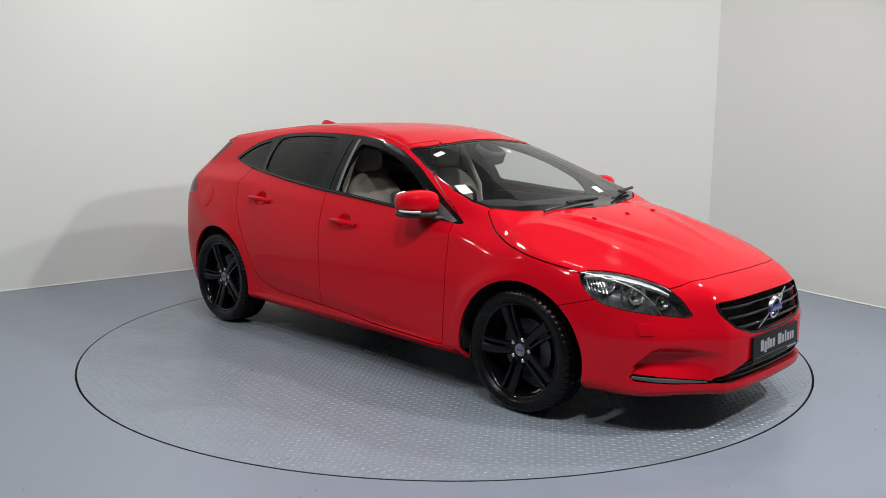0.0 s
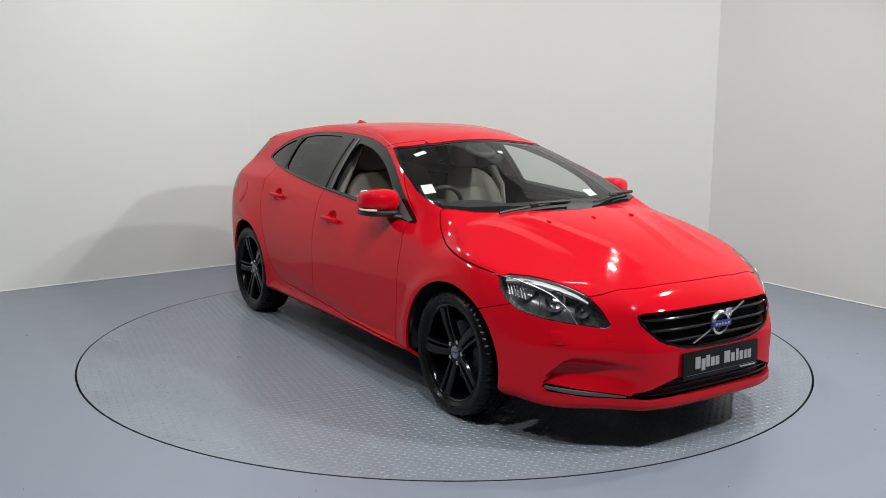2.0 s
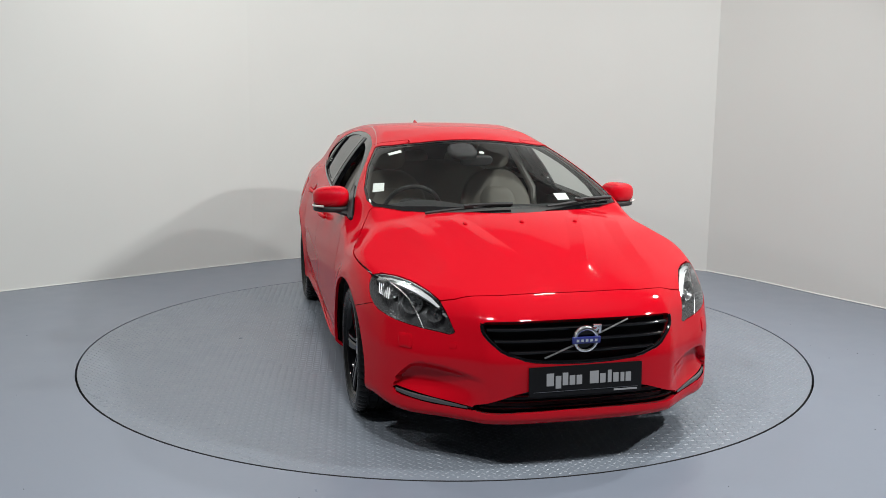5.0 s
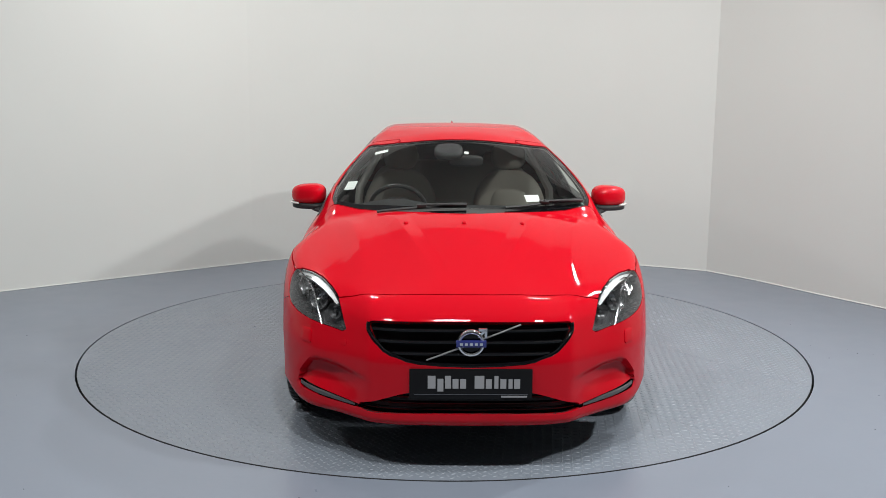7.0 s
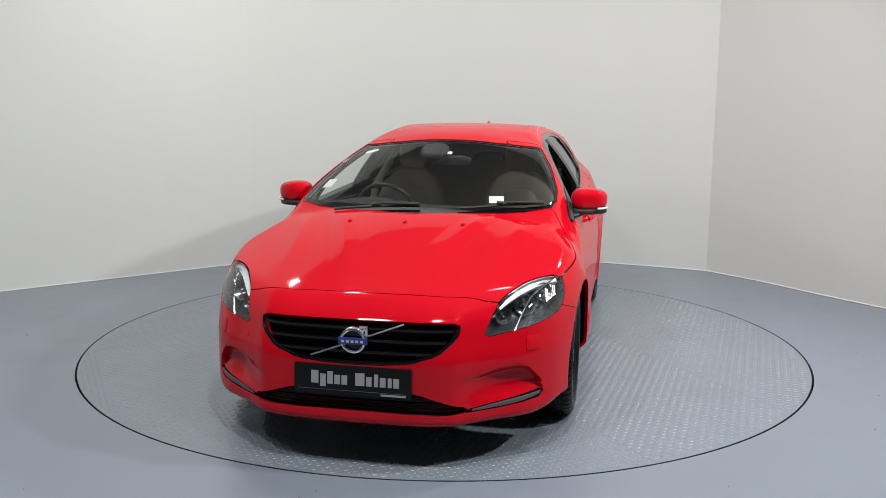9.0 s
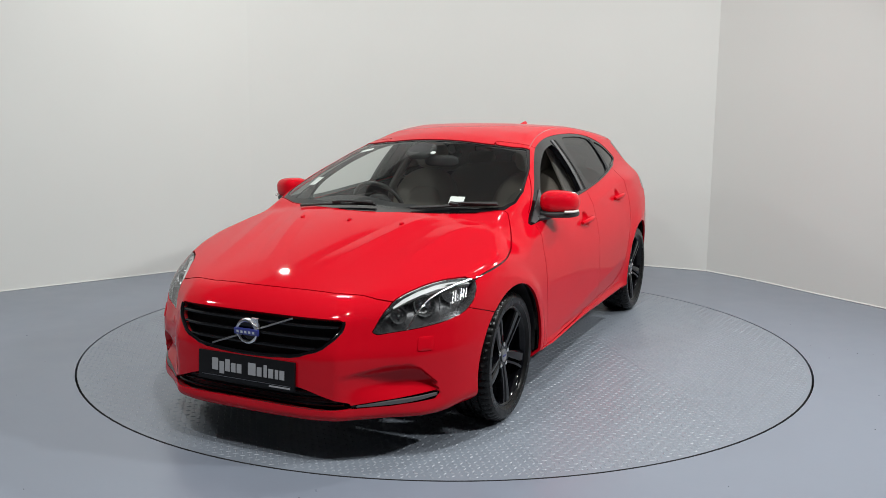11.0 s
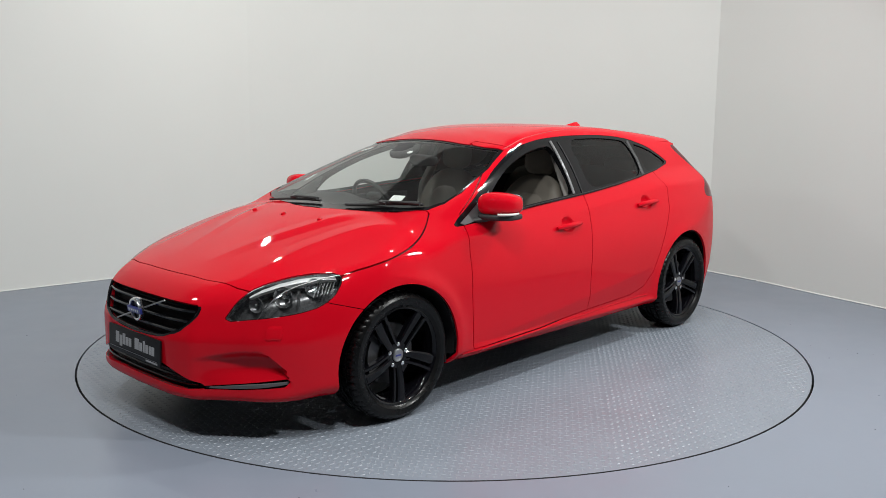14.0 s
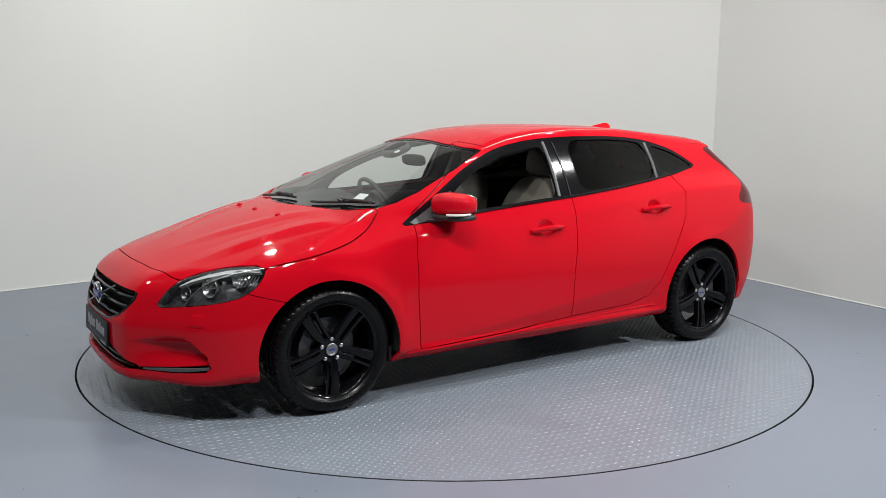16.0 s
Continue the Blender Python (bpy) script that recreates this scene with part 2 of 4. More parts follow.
def turntable():
    root = tagged(new("turntable"), "blue-grey round turntable of raised tread plate", "turntable")
    v, f = lathe([(0.0001, 0), (DISC_R - 0.002, 0)], 160)
    mesh_object("disc", [(x, z, y) for x, y, z in v], [tuple(reversed(q)) for q in f], PLATE, root, "painted steel disc with worn grey-blue paint")
    # rim coloured black, so the shade of the gap is in its colour
    v, f = lathe([(DISC_R - 0.002, 0), (DISC_R, -0.002), (DISC_R, -0.05)], 160)
    mesh_object("disc_edge", [(x, z, y) for x, y, z in v], [tuple(reversed(q)) for q in f], GAP, root, "disc edge coloured black for the gap's shade")
    # raised lozenges in alternate directions; two sheets meet at a seam and lie at right angles
    rng = np.random.RandomState(4)
    pitch = 0.030
    n = int(2 * DISC_R / pitch) + 4
    i, j = np.meshgrid(np.arange(-n // 2, n // 2), np.arange(-n // 2, n // 2), indexing="ij")
    ca, sa = math.cos(radians(37)), math.sin(radians(37))
    u, w = (i * pitch).ravel() + 0.004, (j * pitch).ravel()
    turn = np.where((i + j).ravel() % 2 == 0, 45.0, -45.0)
    x, y = u * ca - w * sa, u * sa + w * ca
    across = x * sa - y * ca - 0.094
    sheet = np.floor((across + 0.05) / 1.02)
    x = x + np.where(sheet % 2 == 0, 0.0, 0.011) * ca
    turn = turn + 37 + np.where(sheet % 2 == 0, 0.0, 45.0)
    keep = (np.hypot(x, y) < DISC_R - 0.022) & (np.abs(across + 0.05 - np.round((across + 0.05) / 1.02) * 1.02) > 0.010)
    x, y, turn = x[keep], y[keep], np.radians(turn[keep] + rng.normal(0, 1.5, keep.sum()))
    long, wide = 0.0135, 0.0046
    high = 0.0023 * rng.uniform(0.8, 1.1, len(x))
    c, s = np.cos(turn), np.sin(turn)
    zero = np.zeros_like(x)
    pts = np.stack([np.stack([x + c * long, y + s * long, zero], 1), np.stack([x - s * wide, y + c * wide, zero], 1),
                    np.stack([x - c * long, y - s * long, zero], 1), np.stack([x + s * wide, y - c * wide, zero], 1),
                    np.stack([x + c * long * 0.45, y + s * long * 0.45, high], 1), np.stack([x - c * long * 0.45, y - s * long * 0.45, high], 1)], 1).reshape(-1, 3)
    base = np.arange(len(x)) * 6
    faces = [(b + p[0], b + p[1], b + p[2], b + p[3]) if len(p) == 4 else (b + p[0], b + p[1], b + p[2])
             for b in base for p in ((0, 1, 4), (1, 2, 5), (2, 3, 5), (3, 0, 4), (1, 5, 4), (3, 4, 5))]
    tagged(mesh_object("tread", pts, faces, TREAD, root, "raised lozenges slightly paler than the plate", smooth=False), kind="stuff")
    for k in (-1, 0, 1, 2):
        off = k * 1.02 + 0.044
        half = math.sqrt(max(DISC_R ** 2 - off * off, 0.01)) - 0.01
        bm = bmesh.new()
        box(bm, (2 * half, 0.0014, 0.0006), pose(0, 0, 0, 0, 0, 37) @ pose(0, -off, 0.0002))
        part("seam", bm, PLATE, root, "fine seam between the sheets", smooth=False)
    return root


def motions():
    rate = -6.4525
    for thing in (disc, car):
        walk(thing, [(t, pose(0, 0, 0, 0, 0, -43.75 + rate * t)) for t in range(0, 17)])


# ---- the car's outer form, in the car's own space: x forward, y left, z up ----
def curve(*pts):
    """A smooth function through the given knots (monotone cubic, sampled finely)."""
    x = np.array([p[0] for p in pts], float)
    y = np.array([p[1] for p in pts], float)
    h, d = np.diff(x), np.diff(y) / np.diff(x)
    m = np.concatenate([[d[0]], np.zeros(len(x) - 2), [d[-1]]])
    for i in range(1, len(x) - 1):
        if d[i - 1] * d[i] > 0:
            w1, w2 = 2 * h[i] + h[i - 1], h[i] + 2 * h[i - 1]
            m[i] = (w1 + w2) / (w1 / d[i - 1] + w2 / d[i])
    xs = np.linspace(x[0], x[-1], 1500)
    k = np.clip(np.searchsorted(x, xs) - 1, 0, len(h) - 1)
    t = (xs - x[k]) / h[k]
    ys = ((2 * t**3 - 3 * t**2 + 1) * y[k] + (t**3 - 2 * t**2 + t) * h[k] * m[k]
          + (3 * t**2 - 2 * t**3) * y[k + 1] + (t**3 - t**2) * h[k] * m[k + 1])
    return lambda v: np.interp(v, xs, ys)


def smax(a, b, r):
    h = np.maximum(r - np.abs(a - b), 0) / r
    return np.maximum(a, b) + h * h * r * 0.25


def smin(a, b, r):
    return -smax(-a, -b, r)


def bump(v, mid, width):
    return np.exp(-(((v - mid) / width) ** 2))


TOP = curve((-2.2, 1.02), (-1.9, 1.22), (-1.68, 1.288), (-1.5, 1.312), (-1.2, 1.345), (-0.8, 1.379), (-0.4, 1.386),
            (0.0, 1.370), (0.2, 1.344), (0.34, 1.307), (0.5, 1.248), (0.8, 1.120), (1.05, 1.013), (1.14, 0.978),
            (1.25, 0.958), (1.39, 0.928), (1.6, 0.871), (1.85, 0.792), (2.0, 0.738), (2.1, 0.697), (2.2, 0.645), (2.3, 0.58))
CROWN = curve((-2.2, 0.08), (-1.2, 0.08), (-0.4, 0.08), (0.0, 0.16), (0.2, 0.24), (0.5, 0.20), (1.0, 0.12), (1.2, 0.14), (1.5, 0.165),
              (1.8, 0.17), (2.2, 0.10))
WIDTH = curve((-2.2, 0.80), (-1.9, 0.845), (-1.6, 0.874), (-1.32, 0.884), (-0.9, 0.872), (-0.2, 0.872), (0.5, 0.872),
              (0.9, 0.874), (1.32, 0.882), (1.6, 0.868), (1.85, 0.835), (2.05, 0.79), (2.3, 0.70))
CABIN = curve((-2.2, 0.62), (-1.9, 0.69), (-1.6, 0.712), (-1.37, 0.722), (-1.0, 0.758), (-0.5, 0.786), (0.0, 0.792),
              (0.5, 0.788), (0.9, 0.735), (1.1, 0.693), (1.3, 0.72), (1.6, 0.9), (2.3, 1.2))
NOSE = curve((0, 2.245), (0.25, 2.236), (0.40, 2.203), (0.48, 2.140), (0.56, 2.075), (0.68, 1.985), (0.76, 1.885), (0.82, 1.765), (0.865, 1.60),
             (0.9, 1.2))
NOSE_LEAN = curve((0.1, -0.05), (0.19, -0.016), (0.225, 0.004), (0.26, 0.002), (0.33, 0.0), (0.45, 0.0), (0.55, -0.025), (0.62, -0.05),
                  (0.67, -0.085), (0.72, -0.14), (0.8, -0.26), (1.0, -0.6))
TAIL = curve((0, -2.125), (0.4, -2.10), (0.58, -2.035), (0.70, -1.95), (0.78, -1.845), (0.85, -1.60), (0.9, -1.2))
TAIL_LEAN = curve((0.1, 0.18), (0.25, 0.09), (0.42, 0.02), (0.6, 0.0), (0.8, 0.02), (0.93, 0.066), (1.0, 0.128), (1.1, 0.245),
                  (1.2, 0.375), (1.26, 0.44), (1.4, 0.5))


INNER_RIDGE = curve((1.0, 0.48), (1.144, 0.41), (1.295, 0.337), (1.465, 0.288), (1.62, 0.238), (1.77, 0.188), (1.9, 0.155), (2.1, 0.12))
OUTER_RIDGE = curve((1.0, 0.70), (1.10, 0.655), (1.28, 0.565), (1.5, 0.512), (1.7, 0.480), (1.85, 0.470), (2.1, 0.46))


BELT = curve((-2.2, 1.05), (-1.5, 1.06), (-1.2, 1.05), (-0.6, 0.985), (0.0, 0.93), (0.4, 0.905), (0.8, 0.895), (1.0, 0.905), (1.2, 0.865), (2.3, 0.84))
SHOULDER = curve((-2.2, 1.01), (-1.6, 1.0), (-1.2, 0.985), (-0.8, 0.948), (-0.25, 0.900), (0.2, 0.868), (0.45, 0.851), (0.84, 0.834), (1.0, 0.820), (1.16, 0.775), (1.6, 0.70), (2.3, 0.66))


def half_width(x, z):
    low = WIDTH(x) - 0.62 * np.maximum(z - 0.55, 0) ** 2 - 0.55 * np.maximum(0.36 - z, 0) ** 2
    low = low - 2.6 * np.maximum(0.27 - z, 0) ** 2
    # below a crease that rises to the rear the doors turn inwards
    door = np.clip((0.92 - x) / 0.15, 0, 1) * np.clip((x + 0.98) / 0.2, 0, 1)
    crease = 0.289 + 0.1153 * (0.726 - x)
    low = low - 0.19 * door * np.clip(crease - z, 0, 0.13) + 0.8 * door * np.clip(0.285 - z, 0, 0.035) - 0.9 * np.maximum(0.262 - z, 0)
    # shoulder line: strong behind the front wheel, fading in the front door, growing again to the tail
    strong = np.clip((x - 0.30) / 0.35, 0, 1) * np.clip((1.12 - x) / 0.3, 0, 1) + np.clip((0.15 - x) / 0.5, 0, 1) * np.clip((x + 1.75) / 0.3, 0, 1)
    low = low + 0.0075 * strong * np.clip(1 - np.abs(z - SHOULDER(x)) / 0.065, 0, 1)
    # flared arches
    for wx in (1.3235, -1.3235):
        r = np.hypot(x - wx, z - 0.31)
        low = low + 0.014 * bump(r, 0.37, 0.05) * (z > 0.1)
    # hollows behind the door handles
    for hx, hz in ((0.0, 0.828), (-0.876, 0.894)):
        bowl = np.clip(1 - ((x - hx) / 0.056) ** 2 - ((z - hz) / 0.040) ** 2, 0, 1)
        low = low - 0.024 * bowl ** 0.7
    cabin = CABIN(x) - 0.53 * (z - 0.97) + 1.15 * smax(BELT(x) - z, 0 * z, 0.05)
    return smin(low, cabin, 0.045 + 0.05 * np.clip((x - 0.8) / 0.3, 0, 1))


HOLLOW_TOP = curve((0.0, 0.37), (0.36, 0.390), (0.5, 0.412), (0.58, 0.426), (0.645, 0.430), (0.68, 0.420), (0.705, 0.393), (0.725, 0.355), (0.75, 0.285), (0.8, 0.12),
                   (1.0, 0.0))


def body_field(x, y, z):
    """Below zero inside the car's outer skin."""
    y = np.abs(y)
    side = y - half_width(x, z)
    top = TOP(x) - CROWN(x) * y * y
    # creases that run down the bonnet
    fade = np.clip((x - 1.16) / 0.15, 0, 1) * np.clip((1.97 - x) / 0.35, 0, 1)
    top = top + 0.0075 * fade * np.clip(1 - np.abs(y - INNER_RIDGE(x)) / 0.075, 0, 1)
    top = top + 0.0085 * fade * np.clip(1 - np.abs(y - OUTER_RIDGE(x)) / 0.085, 0, 1)
    nose = x - NOSE(y) - NOSE_LEAN(z)
    # hollows at the bumper's corners
    step = lambda v: np.clip(v, 0, 1) ** 2 * (3 - 2 * np.clip(v, 0, 1))
    hollow = step((HOLLOW_TOP(y) - z) / 0.032) * step((z - 0.262) / 0.09) * step((y - 0.39) / 0.22)
    nose = nose + 0.046 * hollow
    tail = TAIL(y) + TAIL_LEAN(z) - x
    f = smax(side, (z - top) * 0.9, 0.05)
    f = smax(f, nose, 0.05)
    f = smax(f, tail, 0.05)
    return smax(f, 0.197 + 0.02 * np.clip(-x, 0, 2) - z, 0.014)

# ---- cutting the skin into panels ----
def split(verts, tris, d):
    """Cuts triangles along d = 0. Returns the vertices, the triangles where d < 0, and the others."""
    d = np.where(np.abs(d) < 1e-7, 1e-7, d)
    s = d[tris] < 0
    count = s.sum(1)
    inside, outside = [tris[count == 3]], [tris[count == 0]]
    mixed = np.where((count == 1) | (count == 2))[0]
    verts = list(map(tuple, verts))
    made = {}

    def cut(a, b):
        key = (a, b) if a < b else (b, a)
        if key not in made:
            a, b = key
            k = d[a] / (d[a] - d[b])
            pa, pb = verts[a], verts[b]
            verts.append((pa[0] + (pb[0] - pa[0]) * k, pa[1] + (pb[1] - pa[1]) * k, pa[2] + (pb[2] - pa[2]) * k))
            made[key] = len(verts) - 1
        return made[key]

    ins, outs = [], []
    for i in mixed:
        t, q = [int(v) for v in tris[i]], s[i]
        lone = bool(q.sum() == 1)
        j = int(np.argmax(q == lone))
        a, b, c = t[j], t[(j + 1) % 3], t[(j + 2) % 3]
        ab, ac = cut(a, b), cut(a, c)
        one, two = ((ins, outs) if lone else (outs, ins))
        one.append((a, ab, ac))
        two.append((ab, b, c))
        two.append((ab, c, ac))
    inside.append(np.array(ins, int).reshape(-1, 3))
    outside.append(np.array(outs, int).reshape(-1, 3))
    return np.array(verts), np.concatenate(inside), np.concatenate(outside)


def outline(u, v, pts):
    """Signed distance to a closed outline: below zero inside."""
    p = np.array(pts, float)
    q = np.roll(p, -1, axis=0)
    best = np.full(u.shape, 1e9)
    inside = np.zeros(u.shape, bool)
    for (ax, ay), (bx, by) in zip(p, q):
        ex, ey = bx - ax, by - ay
        t = np.clip(((u - ax) * ex + (v - ay) * ey) / (ex * ex + ey * ey), 0, 1)
        best = np.minimum(best, np.hypot(u - ax - t * ex, v - ay - t * ey))
        if ay != by:
            inside ^= ((ay > v) != (by > v)) & (u < (bx - ax) * (v - ay) / (by - ay) + ax)
    return np.where(inside, -best, best)


def smooth_outline(pts, rounds=2):
    """Rounds an outline's corners by cutting them."""
    for _ in range(rounds):
        new_pts = []
        for (ax, ay), (bx, by) in zip(pts, pts[1:] + pts[:1]):
            new_pts += [(0.82 * ax + 0.18 * bx, 0.82 * ay + 0.18 * by), (0.18 * ax + 0.82 * bx, 0.18 * ay + 0.82 * by)]
        pts = new_pts
    return pts


def skin():
    """The left half of the outer skin, as triangles."""
    rays_o, rays_d = [], []
    n_around = 270
    ends = 1.55
    angles = np.linspace(-math.pi / 2, math.pi / 2, n_around)
    fan = np.linspace(0, math.pi / 2, 104)[:-1]
    rows = [(-ends, -p) for p in fan[::-1][:-1]] + [(x, 0.0) for x in np.linspace(-ends, ends, 300)] + [(ends, p) for p in fan[1:]]
    for x, p in rows:
        for a in angles:
            rays_o.append((x, 0, 0.55))
            rays_d.append((math.sin(p), math.cos(p) * math.cos(a), math.cos(p) * math.sin(a)))
    o, d = np.array(rays_o), np.array(rays_d)
    lo, hi = np.zeros(len(o)), np.full(len(o), 1.6)
    for _ in range(30):
        mid = (lo + hi) / 2
        q = o + d * mid[:, None]
        ins = body_field(q[:, 0], q[:, 1], q[:, 2]) < 0
        lo, hi = np.where(ins, mid, lo), np.where(ins, hi, mid)
    v = o + d * lo[:, None]
    v[np.abs(v[:, 1]) < 1e-4, 1] = 0
    m, n = len(rows), n_around
    i, j = np.meshgrid(np.arange(m - 1), np.arange(n - 1), indexing="ij")
    a, b, c, e = (i * n + j).ravel(), ((i + 1) * n + j).ravel(), ((i + 1) * n + j + 1).ravel(), (i * n + j + 1).ravel()
    tris = np.concatenate([np.stack([a, c, b], 1), np.stack([a, e, c], 1)])
    return v, tris


def normals_of(verts, tris):
    nrm = np.zeros_like(verts)
    fn = np.cross(verts[tris[:, 1]] - verts[tris[:, 0]], verts[tris[:, 2]] - verts[tris[:, 0]])
    for k in range(3):
        np.add.at(nrm, tris[:, k], fn)
    return nrm / np.maximum(np.linalg.norm(nrm, axis=1), 1e-12)[:, None]


def skin_normals(v):
    e = 0.002
    g = np.stack([body_field(v[:, 0] + e, v[:, 1], v[:, 2]) - body_field(v[:, 0] - e, v[:, 1], v[:, 2]),
                  body_field(v[:, 0], v[:, 1] + e, v[:, 2]) - body_field(v[:, 0], v[:, 1] - e, v[:, 2]),
                  body_field(v[:, 0], v[:, 1], v[:, 2] + e) - body_field(v[:, 0], v[:, 1], v[:, 2] - e)], 1)
    return g / np.maximum(np.linalg.norm(g, axis=1), 1e-9)[:, None]


def compact(verts, tris):
    used, inv = np.unique(tris, return_inverse=True)
    return verts[used], inv.reshape(-1, 3)


def panel(verts, tris, lip=0.014, shift=0.0, whole=False):
    """A sheet with a turned-in rim. whole: joined with its mirror image across the middle."""
    v, t = compact(verts, tris)
    nrm = skin_normals(v)
    if whole:
        n = len(v)
        twin = np.arange(n) + n
        mid = np.abs(v[:, 1]) < 1e-6
        twin[mid] = np.where(mid)[0]
        v = np.concatenate([v, v * (1, -1, 1)])
        nrm = np.concatenate([nrm, nrm * (1, -1, 1)])
        nrm[np.where(np.concatenate([mid, mid]))[0], 1] = 0
        t = np.concatenate([t, twin[t][:, ::-1]])
        used, inv = np.unique(t, return_inverse=True)
        v, nrm, t = v[used], nrm[used], inv.reshape(-1, 3)
    v = v + nrm * shift
    e = np.concatenate([t[:, [0, 1]], t[:, [1, 2]], t[:, [2, 0]]])
    key = np.sort(e, axis=1)
    _, idx, cnt = np.unique(key, axis=0, return_index=True, return_counts=True)
    rim = e[idx[cnt == 1]]
    if lip and len(rim):
        ends = np.unique(rim)
        low = {int(a): len(v) + i for i, a in enumerate(ends)}
        v = np.concatenate([v, v[ends] - nrm[ends] * lip])
        quads = [(int(b), int(a), low[int(a)], low[int(b)]) for a, b in rim]
    else:
        quads = []
    return v, [tuple(q) for q in t] + quads


DLO = [(0.925, 0.888), (0.85, 0.935), (0.74, 0.998), (0.60, 1.078), (0.47, 1.147), (0.34, 1.202), (0.22, 1.246), (0.09, 1.278), (-0.05, 1.300), (-0.18, 1.312), (-0.4, 1.322),
       (-0.7, 1.322), (-0.9, 1.310), (-1.041, 1.290), (-1.212, 1.236), (-1.317, 1.180), (-1.405, 1.122), (-1.19, 1.082), (-0.652, 1.016),
       (-0.253, 0.981), (0.004, 0.965), (0.383, 0.936), (0.7, 0.904)]
FRONT_WINDOW = [(0.62, 0.945), (0.56, 1.040), (0.46, 1.100), (0.34, 1.158), (0.22, 1.200), (0.09, 1.236), (-0.05, 1.258), (-0.17, 1.268), (-0.165, 0.992), (0.0, 0.982), (0.38, 0.953)]
REAR_WINDOW = [(-0.36, 1.300), (-0.7, 1.303), (-0.88, 1.292), (-0.985, 1.276), (-0.985, 1.062), (-0.652, 1.034), (-0.325, 1.004)]
QUARTER = [(-1.035, 1.268), (-1.20, 1.220), (-1.30, 1.170), (-1.375, 1.123), (-1.19, 1.098), (-1.055, 1.08)]
SCREEN = [(0.36, -0.3), (0.36, 0.0), (0.352, 0.3), (0.315, 0.46), (0.26, 0.55), (0.487, 0.632), (0.762, 0.695), (0.90, 0.702), (1.0, 0.68), (1.086, 0.545),
          (1.182, 0.288), (1.24, 0.1), (1.252, 0.0), (1.252, -0.3)]
SCREEN_CLEAR = [(0.380, -0.3), (0.380, 0.0), (0.372, 0.3), (0.337, 0.455), (0.292, 0.541), (0.495, 0.622), (0.75, 0.684), (0.89, 0.690), (0.975, 0.660), (1.04, 0.54),
                (1.10, 0.29), (1.145, 0.1), (1.152, 0.0), (1.152, -0.3)]
BONNET = [(1.256, -0.3), (1.256, 0.0), (1.242, 0.1), (1.186, 0.288), (1.09, 0.545), (1.004, 0.68), (0.995, 0.95), (1.66, 0.95), (1.665, 0.76),
          (1.73, 0.70), (1.815, 0.642), (1.91, 0.594), (1.975, 0.559), (2.003, 0.50), (2.045, 0.32), (2.062, 0.1), (2.064, 0.0), (2.064, -0.3)]
BONNET_EDGE = curve((0.9, 1.03), (0.98, 0.985), (1.02, 0.945), (1.06, 0.908), (1.12, 0.868), (1.212, 0.832), (1.338, 0.803), (1.496, 0.772), (1.62, 0.747), (1.68, 0.725),
                    (1.8, 0.60), (2.2, 0.5))
FRONT_DOOR = [(0.836, 0.95), (0.857, 0.753), (0.863, 0.554), (0.848, 0.262), (0.281, 0.275), (-0.174, 0.304), (-0.183, 0.572), (-0.225, 0.824), (-0.25, 1.1), (0.3, 1.3)]
REAR_DOOR = [(-0.25, 1.1), (-0.225, 0.824), (-0.183, 0.572), (-0.174, 0.304), (-0.654, 0.322), (-0.796, 0.357), (-0.877, 0.435), (-0.997, 0.637), (-1.125, 0.836),
             (-1.17, 0.97), (-1.12, 1.08), (-0.7, 1.3)]
GRILLE = [(-0.2, 0.627), (0.405, 0.624), (0.421, 0.612), (0.419, 0.58), (0.396, 0.547), (0.344, 0.5), (0.24, 0.467), (0.1, 0.457), (-0.2, 0.456)]
INTAKE = [(-0.2, 0.345), (0.24, 0.345), (0.30, 0.330), (0.387, 0.299), (0.462, 0.276), (0.462, 0.252), (0.39, 0.246), (0.2, 0.253), (-0.2, 0.256)]
DAY_LAMP = [(0.458, 0.252), (0.458, 0.268), (0.594, 0.283), (0.728, 0.304), (0.748, 0.297), (0.733, 0.27), (0.592, 0.254)]
HATCH_GLASS = [(-0.3, 1.235), (0.48, 1.215), (0.545, 1.05), (0.50, 1.0), (-0.3, 0.985)]
TAIL_LAMP = [(-1.530, 1.232), (-1.60, 1.170), (-1.675, 1.118), (-1.745, 1.066), (-1.765, 1.015), (-1.715, 0.96), (-1.680, 0.93), (-1.668, 0.885), (-1.80, 0.868),
             (-2.3, 0.85), (-2.3, 1.245), (-1.60, 1.245)]
BUMPER = [(1.1, 0.0), (1.1, 0.45), (1.557, 0.581), (1.729, 0.630), (1.83, 0.68), (1.95, 0.72), (1.95, 0.95), (2.5, 0.95), (2.5, 0.0)]
HEAD_S = (-0.811, 0.585)


def head_s(x, y):
    return (x - 2.08) * HEAD_S[0] + (y - 0.492) * HEAD_S[1]


HEAD_LAMP = [(2.087, 0.508, 0.552), (1.972, 0.658, 0.574), (1.857, 0.75, 0.593), (1.766, 0.792, 0.617), (1.7, 0.807, 0.657), (1.657, 0.803, 0.707),
             (1.638, 0.784, 0.743), (1.671, 0.743, 0.751), (1.729, 0.694, 0.749), (1.815, 0.638, 0.735), (1.902, 0.590, 0.711), (1.969, 0.558, 0.684), (2.03, 0.535, 0.636)]
HEAD_LAMP = [(head_s(x, y), z) for x, y, z in HEAD_LAMP]
GAP_HALF = 0.0026


def both_sides(name, vf, mat, parent, label="", sharp=35):
    return (mesh_object(name, *vf, mat, parent, label, sharp=sharp), mesh_object(name, *flipped(vf), mat, parent, label, sharp=sharp))


